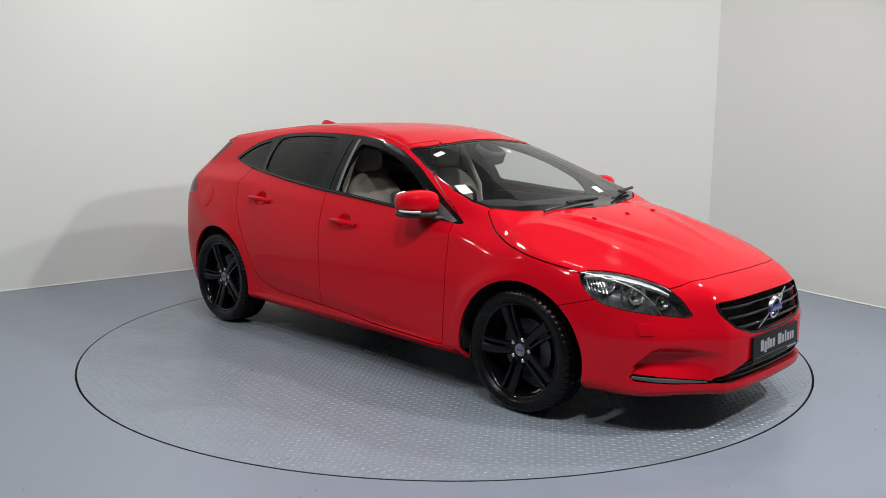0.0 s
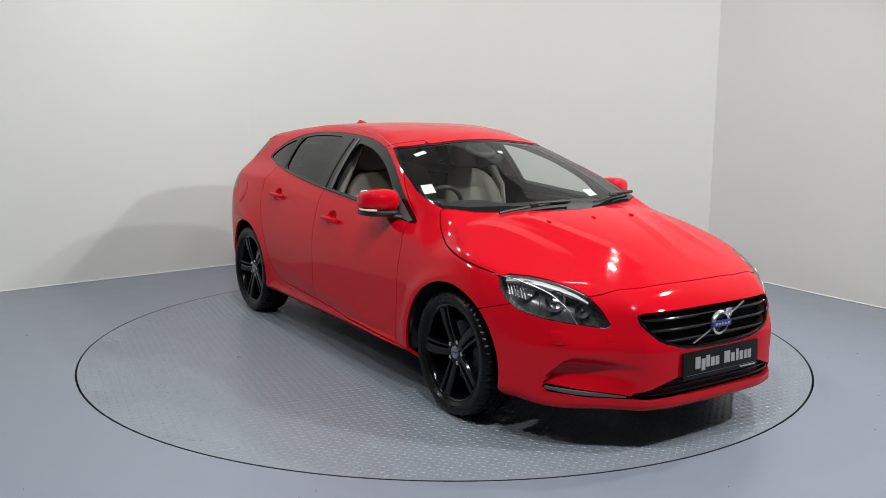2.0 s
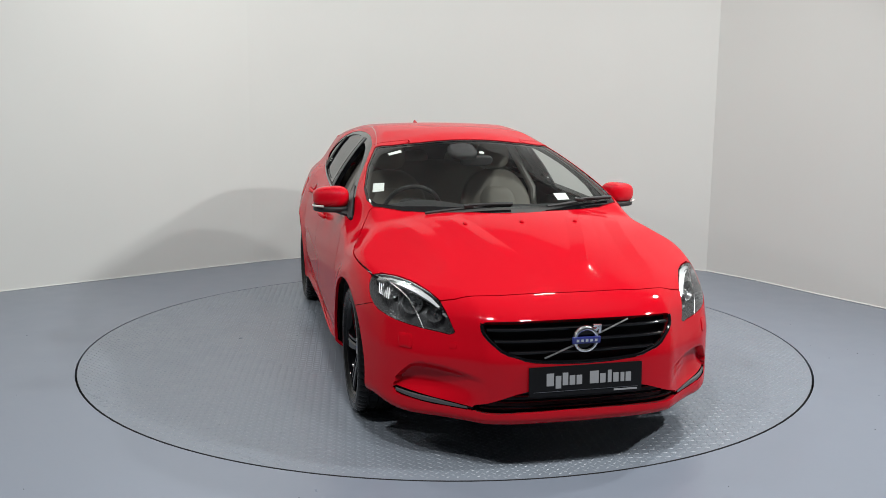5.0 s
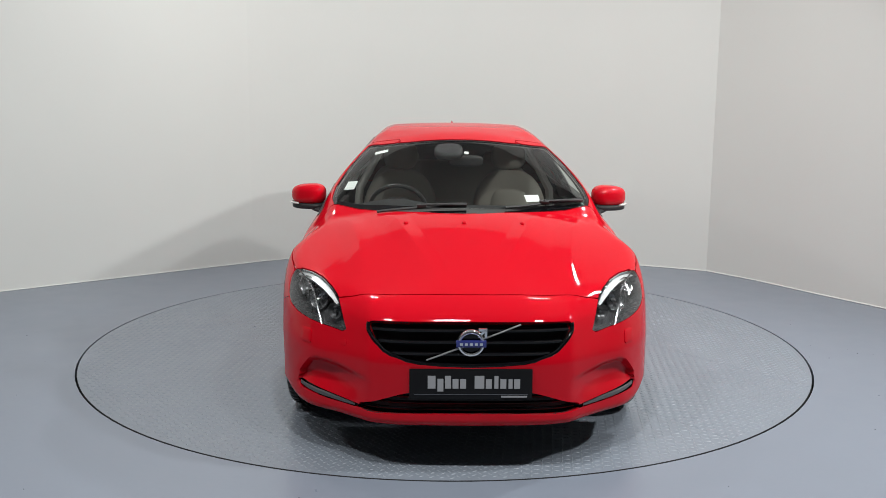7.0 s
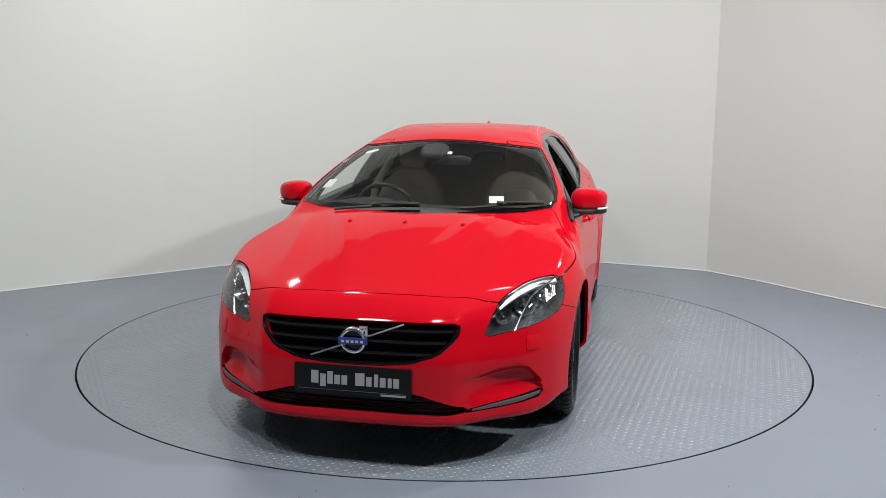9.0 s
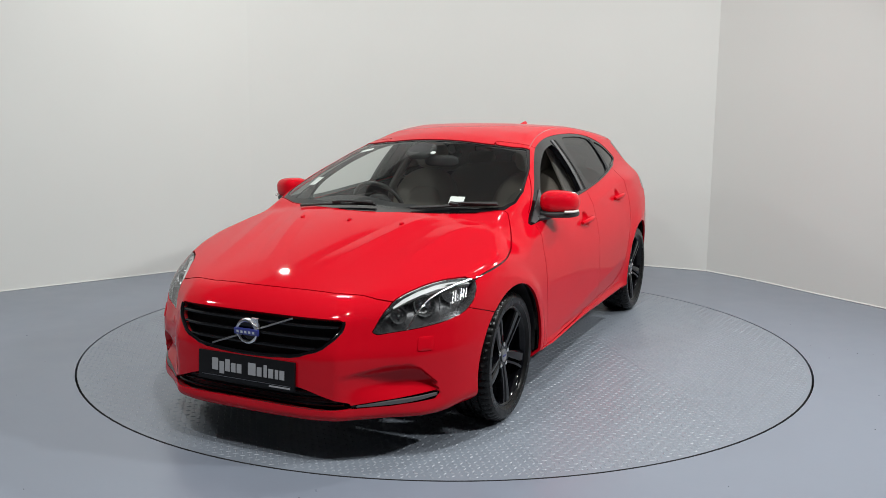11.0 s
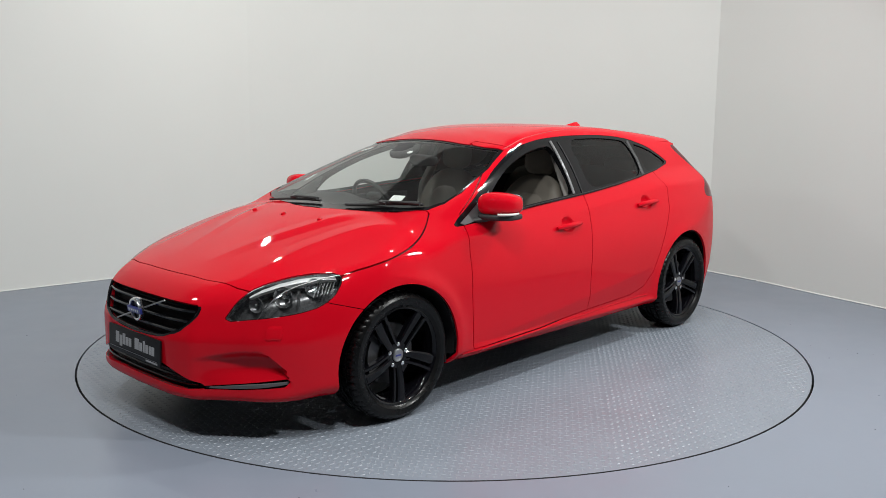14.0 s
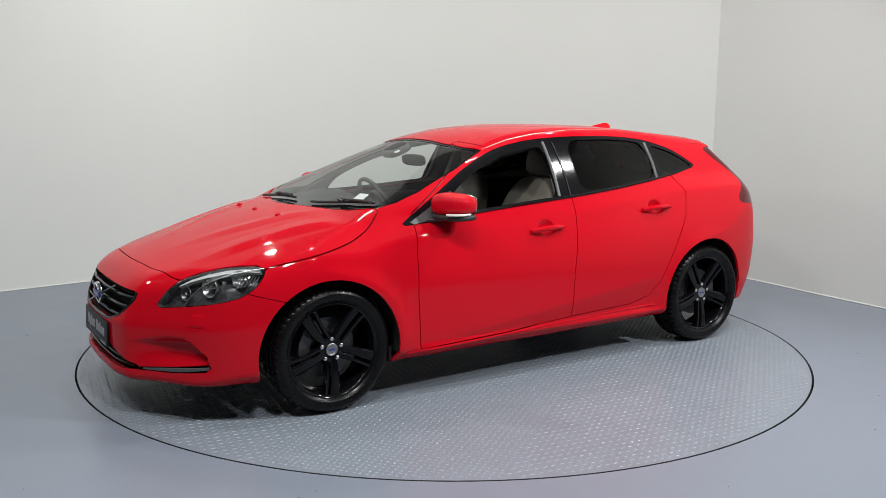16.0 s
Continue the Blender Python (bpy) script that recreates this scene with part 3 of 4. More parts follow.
def build_car():
    root = tagged(new("car"), "bright red five-door hatchback with black wheels on the turntable", "car")
    V, T = skin()

    def take(field, keep_gap=0.0):
        """Cuts out of the remaining skin the region where the field is below zero; leaves a gap round it."""
        nonlocal V, T
        if keep_gap:
            V, T, out = split(V, T, field(V) - keep_gap)
            V, got, _ = split(V, T, field(V) + keep_gap)
            T = out
        else:
            V, got, T = split(V, T, field(V))
        return got

    side = lambda pts, ymin=0.35: (lambda v: np.maximum(outline(v[:, 0], v[:, 2], pts), ymin - v[:, 1]))
    plan = lambda pts, zmin=0.6: (lambda v: np.maximum(outline(v[:, 0], v[:, 1], pts), zmin - v[:, 2]))
    face = lambda pts, xmin=1.75: (lambda v: np.maximum(outline(v[:, 1], v[:, 2], pts), xmin - v[:, 0]))

    for cx, cz, r in ((1.343, 0.305, 0.366), (-1.305, 0.308, 0.371)):
        take(lambda v: np.maximum(np.hypot(v[:, 0] - cx, v[:, 2] - cz) - r, 0.45 - v[:, 1]))
    under = take(lambda v: np.maximum(v[:, 2] - 0.2012 - 0.02 * np.clip(-v[:, 0], 0, 2), v[:, 1] - 0.86))
    dlo = take(side(smooth_outline(DLO, 1)), 0.0)
    rim_T, T = T, dlo
    front_hole = take(side(smooth_outline(FRONT_WINDOW)))
    rear_glass = take(side(smooth_outline(REAR_WINDOW)))
    quarter_glass = take(side(smooth_outline(QUARTER)))
    dlo_frame, T = T, rim_T
    screen = take(plan(SCREEN, 0.85))
    rim_T, T = T, screen
    screen_clear = take(plan(SCREEN_CLEAR, 0.85))
    screen_frit, T = T, rim_T
    grille = take(face(smooth_outline(GRILLE, 1), 1.9))
    intake = take(face(smooth_outline(INTAKE, 1), 1.9))
    day = take(face(DAY_LAMP, 1.75))
    hatch = take(lambda v: np.maximum(outline(v[:, 1], v[:, 2], HATCH_GLASS), v[:, 0] + 1.6))
    tail = take(side(smooth_outline(TAIL_LAMP), 0.3))
    head = take(lambda v: np.maximum(outline(head_s(v[:, 0], v[:, 1]), v[:, 2], smooth_outline(HEAD_LAMP, 1)), np.maximum(1.4 - v[:, 0], 0.4 - v[:, 1])), 0.0015)
    liner = T.copy()
    bonnet = take(lambda v: np.maximum(plan(BONNET)(v), 0.8 * (BONNET_EDGE(v[:, 0]) - v[:, 2])), GAP_HALF)
    front_door = take(side(FRONT_DOOR), GAP_HALF)
    rear_door = take(side(REAR_DOOR), GAP_HALF)
    bumper = take(lambda v: np.maximum(outline(v[:, 0], v[:, 2], BUMPER), 1.2 - v[:, 0]), 0.0018)

    mesh_object("body", *panel(V, T, whole=True), PAINT, root, "glossy bright red body shell", sharp=40)
    mesh_object("bonnet", *panel(V, bonnet, whole=True), PAINT, root, "long red bonnet with two soft ridges", sharp=40)
    mesh_object("front_bumper", *panel(V, bumper, lip=0.03, whole=True), PAINT, root, "red front bumper with hollowed corners", sharp=40)
    fd = both_sides("front_door", panel(V, front_door), PAINT, root, "red front door with its window lowered", sharp=40)
    rd = both_sides("rear_door", panel(V, rear_door), PAINT, root, "red rear door with a dark window", sharp=40)
    mesh_object("underbody", *panel(V, under, lip=0, whole=True), PLASTIC, root, "black underbody")
    V, lower, upper = split(V, liner, V[:, 2] - 0.985)
    # dark sheet under the skin stands in for shade inside the panel gaps
    mesh_object("inner_shell", *panel(V, lower, lip=0, shift=-0.024, whole=True), TRIM, root, "dark cabin lining")
    mesh_object("roof_lining", *panel(V, upper, lip=0, shift=-0.024, whole=True), LINING, root, "pale grey roof and pillar lining")
    both_sides("window_surround", panel(V, dlo_frame, lip=0.03, shift=-0.002), BLACK_GLOSS, root, "gloss black window surround")
    both_sides("rear_window", panel(V, rear_glass, lip=0.006, shift=-0.008), TINT, root, "dark privacy glass")
    both_sides("quarter_window", panel(V, quarter_glass, lip=0.006, shift=-0.008), TINT, root, "dark privacy glass")
    mesh_object("windscreen", *panel(V, screen_clear, lip=0, shift=-0.006, whole=True), GLASS, root, "clear windscreen").visible_shadow = False
    mesh_object("windscreen_border", *panel(V, screen_frit, lip=0.008, shift=-0.004, whole=True), BLACK_GLOSS, root, "black windscreen border and scuttle")
    mesh_object("rear_screen", *panel(V, hatch, lip=0.006, shift=-0.004, whole=True), GLASS, root, "rear window").visible_shadow = False
    both_sides("tail_lamp", panel(V, tail, lip=0.03), RED_LENS, root, "red tail lamp")
    lens = both_sides("headlamp", panel(V, head, lip=0.004, shift=-0.001), LENS, root, "clear headlamp lens")
    for ob in lens:
        ob.visible_shadow = False
    return root, dict(V=V, head=head, grille=grille, intake=intake, day=day), lens, fd, rd


# ---- the car's parts ----
def nose_x(y, z, out=0.0):
    return float(NOSE(abs(y)) + NOSE_LEAN(z)) + out


def skin_point(o, d):
    """Where a ray from inside meets the skin, and the skin's normal there."""
    o, d = np.array(o, float), np.array(d, float)
    lo, hi = 0.0, 2.0
    for _ in range(40):
        mid = (lo + hi) / 2
        q = o + d * mid
        if body_field(q[:1], q[1:2], q[2:3])[0] < 0:
            lo = mid
        else:
            hi = mid
    q = o + d * lo
    return Vector(q), Vector(skin_normals(q[None])[0])


def on_side(x, z, out=0.0):
    p, n = skin_point((x, 0, z), (0, 1, 0))
    return p + n * out, n


def on_top(x, y, out=0.0):
    p, n = skin_point((x, y, 0.5), (0, 0, 1))
    return p + n * out, n


def frame_at(p, n, up=(0, 0, 1)):
    """A pose at p whose z axis is n."""
    z = Vector(n).normalized()
    x = Vector(up).cross(z).normalized()
    y = z.cross(x)
    m = Matrix((x, y, z)).transposed().to_4x4()
    m.translation = p
    return m


def build_wheel(parent, sign, x, front):
    """One wheel, its outer face towards +y, then turned to its side."""
    root = parent
    place = pose(x, sign * 0.744, 0.3135, 0, 0, 0 if sign > 0 else 180)

    def add(name, vf, mat, label="", sharp=35, to=None):
        return mesh_object(name, *moved(vf, place), mat, to or root, label, sharp=sharp)

    # tyre: rounded walls, a tread with four grooves and cut shoulders
    n = 216
    prof = [(0.236, -0.088), (0.243, -0.098), (0.265, -0.108), (0.288, -0.105), (0.303, -0.094), (0.3095, -0.083),
            (0.3120, -0.070), (0.3120, -0.062), (0.3050, -0.060), (0.3050, -0.052), (0.3125, -0.050), (0.3125, -0.020), (0.3050, -0.018), (0.3050, -0.010),
            (0.3125, -0.008), (0.3125, 0.008), (0.3050, 0.010), (0.3050, 0.018), (0.3125, 0.020), (0.3125, 0.050), (0.3050, 0.052), (0.3050, 0.060),
            (0.3120, 0.062), (0.3120, 0.070), (0.3095, 0.083), (0.303, 0.094), (0.296, 0.1015), (0.289, 0.105), (0.2835, 0.1085), (0.268, 0.1095), (0.264, 0.1080),
            (0.254, 0.1070), (0.2505, 0.1040), (0.245, 0.100), (0.237, 0.090)]
    v, f = lathe(prof, n)
    k = len(prof)
    cut = []
    for idx, (px, py, pz) in enumerate(v):
        i, j = divmod(idx, k)
        r = math.hypot(px, pz)
        edge = j in (4, 5, 6, 7, 22, 23, 24, 25)
        rib = j in (10, 11, 18, 19)
        if (edge and i % 4 == 0) or (rib and i % 6 == 0):
            q = (r - 0.0055) / r
            px, pz = px * q, pz * q
        cut.append((px, py, pz))
    tyre = add("tyre", (cut, f), RUBBER, "black road tyre with worn tread", sharp=28)
    # rim barrel and lip
    rim = add("rim", lathe([(0.228, -0.09), (0.239, -0.088), (0.237, -0.07), (0.220, -0.05), (0.215, 0.06), (0.222, 0.082), (0.2275, 0.0905), (0.234, 0.0945),
                            (0.2405, 0.0930), (0.2415, 0.086)], 96), WHEEL_BLACK, "gloss black alloy rim")
    # five split spokes
    start = 56 if sign > 0 else 70
    for s in range(5):
        a0 = radians(start + 72 * s)
        for half in (-1, 1):
            sec = []
            for t in np.linspace(0, 1, 9):
                r = 0.042 + t * 0.182
                mid = -0.011 - 0.004 * t if half < 0 else 0.0235 + 0.0135 * t
                wide = 0.0165 + 0.0095 * t if half < 0 else 0.0085 + 0.0015 * t
                sweep = -0.006 * math.sin(t * math.pi * 0.9)
                y0 = 0.066 + 0.014 * math.sin(t * math.pi * 0.5) + 0.008 * t
                sec.append((r, mid + sweep, wide, y0))
            verts, faces = [], []
            for r, m, w, y0 in sec:
                for dx, dy in ((-w, -0.030), (-w, -0.004), (-w * 0.62, 0.002), (w * 0.62, 0.002), (w, -0.004), (w, -0.030)):
                    u, wv = r, m + dx
                    verts.append((u * math.cos(a0) - wv * math.sin(a0), y0 + dy, u * math.sin(a0) + wv * math.cos(a0)))
            for i in range(8):
                for j in range(6):
                    faces.append((i * 6 + j, i * 6 + (j + 1) % 6, (i + 1) * 6 + (j + 1) % 6, (i + 1) * 6 + j))
            faces += [tuple(range(6)), tuple(range(53, 47, -1))]
            mesh_object("spoke", *moved((verts, faces), place), WHEEL_BLACK, root, sharp=30)
    mesh_object("hub", *moved(lathe([(0.075, 0.0), (0.074, 0.050), (0.064, 0.066), (0.040, 0.0685), (0.034, 0.066), (0.0005, 0.066)], 48), place), WHEEL_BLACK, root)
    mesh_object("hub_cap", *moved(lathe([(0.0325, 0.062), (0.0315, 0.0720), (0.029, 0.0735), (0.0235, 0.0725), (0.0225, 0.0715), (0.0005, 0.0725)], 40), place), STEEL, root, "grey centre cap with a ring mark")
    bm = bmesh.new()
    box(bm, (0.034, 0.002, 0.008), place @ pose(0, 0.0732, 0))
    part("cap_mark", bm, BLUE, root, "small dark bar across the cap")
    for s in range(5):
        a = radians(start + 36 + 72 * s)
        nut = lathe([(0.0115, 0.058), (0.0110, 0.070), (0.007, 0.0725), (0.0005, 0.0725)], 6)
        mesh_object("wheel_nut", *moved(nut, place @ pose(0.054 * math.cos(a), 0, 0.054 * math.sin(a))), CHROME, root, "bright wheel nut", sharp=20)
    mesh_object("brake_disc", *moved(lathe([(0.06, 0.012), (0.09, 0.014), (0.092, 0.006), (0.150, 0.006), (0.150, -0.018), (0.06, -0.018)], 64), place), BRAKE, root, "dull grey brake disc")
    v, f = [], []
    for i in range(9):
        a = radians(-32 + 8 * i) + (0 if sign * (1 if front else -1) > 0 else math.pi)
        for r, y in ((0.098, -0.04), (0.098, 0.030), (0.158, 0.030), (0.166, -0.04)):
            v.append((r * math.cos(a), y, r * math.sin(a)))
    for i in range(8):
        for j in range(4):
            f.append((i * 4 + j, i * 4 + (j + 1) % 4, (i + 1) * 4 + (j + 1) % 4, (i + 1) * 4 + j))
    f += [(3, 2, 1, 0), (32, 33, 34, 35)]
    mesh_object("brake_caliper", *moved((v, f), place), BRAKE, root, "dull grey brake caliper")
    return tyre


def wheels_and_arches(root):
    for x, front in ((1.3235, True), (-1.3235, False)):
        for sign in (1, -1):
            w = new("wheel")
            w.parent = root
            w["label"] = "gloss black five-spoke alloy wheel with a black tyre"
            build_wheel(w, sign, x, front)
    for cx, cz, r, turn in ((1.343, 0.305, 0.366, 196), (-1.305, 0.308, 0.371, 180)):
        v, f = [], []
        n = 40
        for i in range(n + 1):
            a = radians(-8 + turn * i / n)
            for y, k in ((0.45, 0.0), (0.78, 0.0), (0.845, 0.0)):
                x, z = cx + (r + 0.012) * math.cos(a), cz + (r + 0.012) * math.sin(a)
                v.append((x, min(y, float(half_width(np.array(x), np.array(z))) - 0.030, 0.73 if x < -1.5 else y), z))
        for i in range(n):
            for j in range(2):
                f.append((i * 3 + j, (i + 1) * 3 + j, (i + 1) * 3 + j + 1, i * 3 + j + 1))
        hub = len(v)
        v.append((cx, 0.45, cz))
        for i in range(n):
            f.append((hub, (i + 1) * 3, i * 3))
        both_sides("arch_liner", (v, f), PLASTIC, root, "black wheel arch liner")
    # mud flaps' lower corners behind the front wheels
    for sign in (1, -1):
        bm = bmesh.new()
        box(bm, (0.012, 0.12, 0.07), pose(0.995, sign * 0.755, 0.245), 0.005)
        part("arch_corner", bm, PLASTIC, root, "black liner corner")


def front_end(root):
    V = CUTS["V"]
    mesh_object("grille_recess", *panel(V, CUTS["grille"], lip=-0.05, shift=-0.055, whole=True), GAP, root, "black grille opening")
    grille = new("grille")
    grille.parent = root
    grille["label"] = "gloss black slatted grille with a slanting bar"
    for z, half in ((0.590, 0.403), (0.545, 0.376), (0.500, 0.322)):
        v, f = [], []
        ys = np.linspace(-half, half, 41)
        for y in ys:
            x0 = nose_x(y, z)
            for dx, dz in ((-0.012, 0.0055), (-0.006, 0.002), (-0.007, -0.0045), (-0.045, -0.007), (-0.045, 0.002)):
                v.append((x0 + dx, y, z + dz))
        for i in range(40):
            for j in range(5):
                f.append((i * 5 + j, (i + 1) * 5 + j, (i + 1) * 5 + (j + 1) % 5, i * 5 + (j + 1) % 5))
        f += [(0, 1, 2, 3, 4), (204, 203, 202, 201, 200)]
        mesh_object("slat", v, f, BLACK_GLOSS, grille, sharp=25)
    # rim of the opening
    pts = smooth_outline(GRILLE, 1)
    half = [(y, z) for y, z in pts if y > -0.001]
    ring = sorted(half, key=lambda p: math.atan2(p[1] - 0.54, p[0] - 0.1))
    low = [p for p in ring if p[1] < 0.615]
    path = [(nose_x(y, z, -0.006), y, z) for y, z in low]
    path = [(p[0], -p[1], p[2]) for p in reversed(path)] + [(nose_x(0, 0.4565, -0.006), 0, 0.4565)] + path
    mesh_object("grille_rim", *tube(path, 0.0085, 8), BLACK_GLOSS, grille, "gloss black rim catching the light")
    a, b = (nose_x(-0.180, 0.480, 0.003), -0.180, 0.480), (nose_x(0.203, 0.617, 0.006), 0.203, 0.617)
    bar = [tuple(a[k] + (b[k] - a[k]) * t for k in range(3)) for t in np.linspace(0, 1, 9)]
    bar = [(nose_x(p[1], p[2], 0.002), p[1], p[2]) for p in bar]
    mesh_object("slanting_bar", *tube(bar, 0.0040, 6), STEEL, grille, "dull silver slanting bar")
    badge = new("badge")
    badge.parent = root
    badge["label"] = "chrome ring badge with a blue band"
    c = Matrix.Translation((nose_x(0, 0.547) + 0.006, 0, 0.549)) @ pose(0, 0, 0, 0, 0, -90) @ pose(0, 0, 0, -6, 0, 0)
    mesh_object("badge_ring", *moved(lathe([(0.041, 0.0), (0.0425, 0.010), (0.047, 0.013), (0.0535, 0.011), (0.0565, 0.004), (0.0565, -0.006)], 56), c), CHROME, badge, "chrome ring")
    mesh_object("badge_back", *moved(lathe([(0.042, 0.0), (0.0005, 0.0)], 40), c), BLACK_GLOSS, badge)
    bm = bmesh.new()
    box(bm, (0.122, 0.012, 0.027), c @ pose(0, 0.010, 0), 0.002)
    part("badge_band", bm, BLUE, badge, "blue enamel band")
    for k in range(5):
        bm = bmesh.new()
        box(bm, (0.012, 0.002, 0.011), c @ pose(-0.040 + 0.020 * k, 0.0168, 0))
        part("badge_mark", bm, CHROME, badge, "small silver mark")
    bm = bmesh.new()
    s = -1
    box(bm, (0.034, 0.009, 0.010), c @ pose(s * 0.046, 0.004, 0.0575))
    box(bm, (0.010, 0.009, 0.036), c @ pose(s * 0.0585, 0.004, 0.044))
    box(bm, (0.030, 0.009, 0.010), c @ pose(s * 0.047, 0.004, 0.047, 0, -45 * s))
    part("badge_arrow", bm, CHROME, badge, "chrome arrow tip")

    # number plate with pale bars in place of the dealer's lettering
    plate = new("plate")
    plate.parent = root
    plate["label"] = "black dealer plate with pale grey lettering bars"
    m = Matrix.Translation((2.247, 0, 0.384)) @ pose(0, 0, 0, 0, -3, 0)
    bm = bmesh.new()
    box(bm, (0.010, 0.498, 0.124), m, 0.004)
    part("plate_board", bm, BOARD, plate)
    letters = [(-0.192, 0.021, 1), (-0.164, 0.016, 2), (-0.140, 0.016, 1), (-0.116, 0.016, 0), (-0.092, 0.016, 0), (-0.040, 0.026, 1), (-0.010, 0.016, 0),
               (0.014, 0.011, 1), (0.036, 0.016, 0), (0.059, 0.011, 0), (0.080, 0.016, 0)]
    for y, w, tall in letters:
        y = (y + 0.056) * 1.27 + 0.014
        low, high = (-0.018, 0.034) if tall == 1 else ((-0.030, 0.022) if tall == 2 else (-0.018, 0.021))
        bm = bmesh.new()
        box(bm, (0.002, w * 1.5, high - low), m @ pose(0.0058, y, (low + high) / 2))
        part("letter_bar", bm, GREY_INK, plate, "pale grey lettering bar", smooth=False)
    bm = bmesh.new()
    box(bm, (0.002, 0.46, 0.0015), m @ pose(0.0058, 0, -0.042))
    part("plate_line", bm, STEEL, plate, smooth=False)
    bm = bmesh.new()
    box(bm, (0.002, 0.105, 0.007), m @ pose(0.0058, 0.175, -0.051))
    part("small_print", bm, GREY_INK, plate, "small pale lettering bar", smooth=False)

    # lower intake with two bars, and the daytime lamps
    mesh_object("intake_recess", *panel(V, CUTS["intake"], lip=-0.05, shift=-0.055, whole=True), PLASTIC, root, "black lower intake")
    for z, half in ((0.270, 0.43), (0.296, 0.37), (0.322, 0.30)):
        path = [(nose_x(y, z, -0.022), y, z) for y in np.linspace(-half, half, 25)]
        mesh_object("intake_bar", *tube(path, 0.0065, 6), BLACK_GLOSS, root, "gloss black intake bar")
    both_sides("lamp_channel", panel(V, CUTS["day"], lip=-0.012, shift=-0.014), BLACK_GLOSS, root, "black channel round the lamp")
    v, f = [], []
    ts = np.linspace(0, 1, 17)
    for t in ts:
        y = 0.478 + (0.735 - 0.478) * t
        z = 0.2615 + 0.005 * t + 0.020 * t * t
        thick = 0.0045 + 0.006 * math.sin(t * math.pi * 0.85)
        x = skin_point((1.3, y, z), (1, 0, 0))[0].x + 0.001
        for dx, dz in ((-0.001, thick * 0.7), (-0.001, -thick * 0.7), (-0.012, -thick), (-0.012, thick)):
            v.append((x + dx, y, z + dz))
    for i in range(16):
        for j in range(4):
            f.append((i * 4 + j, (i + 1) * 4 + j, (i + 1) * 4 + (j + 1) % 4, i * 4 + (j + 1) % 4))
    f += [(0, 1, 2, 3), (67, 66, 65, 64)]
    both_sides("daytime_lamp", (v, f), SAIL, root, "slim grey daytime lamp")

    # headlamps: dark housing, bowls, bright brow
    housing = both_sides("lamp_housing", panel(V, CUTS["head"], lip=-0.074, shift=-0.078), HOUSING, root, "dark headlamp housing")
    for side, ob in ((1, housing[0]), (-1, housing[1])):
        fl = (lambda vf: vf) if side > 0 else flipped

        def bowl(name, at, aim, r, deep, mat, label):
            m = frame_at(Vector(at), Vector(aim))
            prof = [(r * 1.03, 0.000), (r * 1.02, 0.003), (r, 0.002), (r * 0.85, -deep * 0.45), (r * 0.55, -deep * 0.85), (0.0005, -deep)]
            v, f = lathe(prof, 36)
            mesh_object(name, *fl(moved(([(x, -z, y) for x, y, z in v], f), m)), mat, ob, label)
            v, f = superblob((r * 0.22, r * 0.22, r * 0.5), 2.2, nu=14, nv=8)
            mesh_object("bulb", *fl(moved((v, f), m @ pose(0, 0, -deep * 0.5))), CHROME, ob, "bright bulb shield")

        bowl("main_reflector", (1.868, 0.655, 0.652), (0.88, 0.42, 0.05), 0.046, 0.045, BOWL, "round bright main reflector")
        bowl("outer_reflector", (1.748, 0.722, 0.690), (0.80, 0.55, 0.1), 0.040, 0.03, BOWL, "bright outer reflector")
        bowl("inner_reflector", (1.955, 0.575, 0.618), (0.92, 0.38, 0.05), 0.034, 0.02, HOUSING, "dark inner reflector")
        # brow: a bright band below the lamp's upper edge
        v, f = [], []
        brow = [(1.660, 0.760, 0.738), (1.71, 0.715, 0.742), (1.78, 0.660, 0.733), (1.86, 0.612, 0.714), (1.93, 0.578, 0.690), (1.98, 0.556, 0.664)]
        cx = [Vector(p) for p in brow]
        for i, p in enumerate(cx):
            w = 0.024 * math.sin(math.pi * (0.18 + 0.75 * i / 5)) + 0.006
            inn = Vector((-0.004, 0.002, -0.008))
            q = p + inn
            v += [q, q + Vector((0.018, 0.022, -0.012)) * (w / 0.03), q + Vector((0.006, 0.010, -0.03)) * (w / 0.03), q + Vector((-0.02, -0.01, -0.02))]
        for i in range(5):
            for j in range(4):
                f.append((i * 4 + j, (i + 1) * 4 + j, (i + 1) * 4 + (j + 1) % 4, i * 4 + (j + 1) % 4))
        f += [(0, 1, 2, 3), (23, 22, 21, 20)]
        mesh_object("brow", *fl((v, f)), REFLECTOR, ob, "bright curved brow")
        # thin bright edging round the lamp
        edge = []
        for s_, z_ in smooth_outline(HEAD_LAMP, 1):
            bx, by = 2.08 + HEAD_S[0] * s_ - 0.35, 0.492 + HEAD_S[1] * s_ - 0.25
            q, nn = skin_point((bx, by, z_), (0.585, 0.811, 0))
            edge.append(q - nn * 0.006)
        edge.append(edge[0])
        mesh_object("lamp_edging", *fl(tube(edge, 0.0035, 6)), CHROME, ob, "thin bright edging")
        # a ribbed divider between the bowls
        for at in ((1.815, 0.700, 0.655),):
            bm = bmesh.new()
            box(bm, (0.03, 0.004, 0.055), pose(at[0], side * at[1], at[2], 0, -12, side * 30), 0.003)
            part("divider", bm, BOWL, ob, "bright divider")

        # flutes in the outer chamber
        for k in range(6):
            t = k / 5
            ps = [(1.655 + 0.075 * t + 0.012 * j, side * (0.757 - 0.030 * t + 0.004 * j), 0.716 - 0.016 * t - 0.017 * j) for j in range(4)]
            mesh_object("flute", *tube(ps, 0.0032, 6), BOWL, ob, "bright flute")

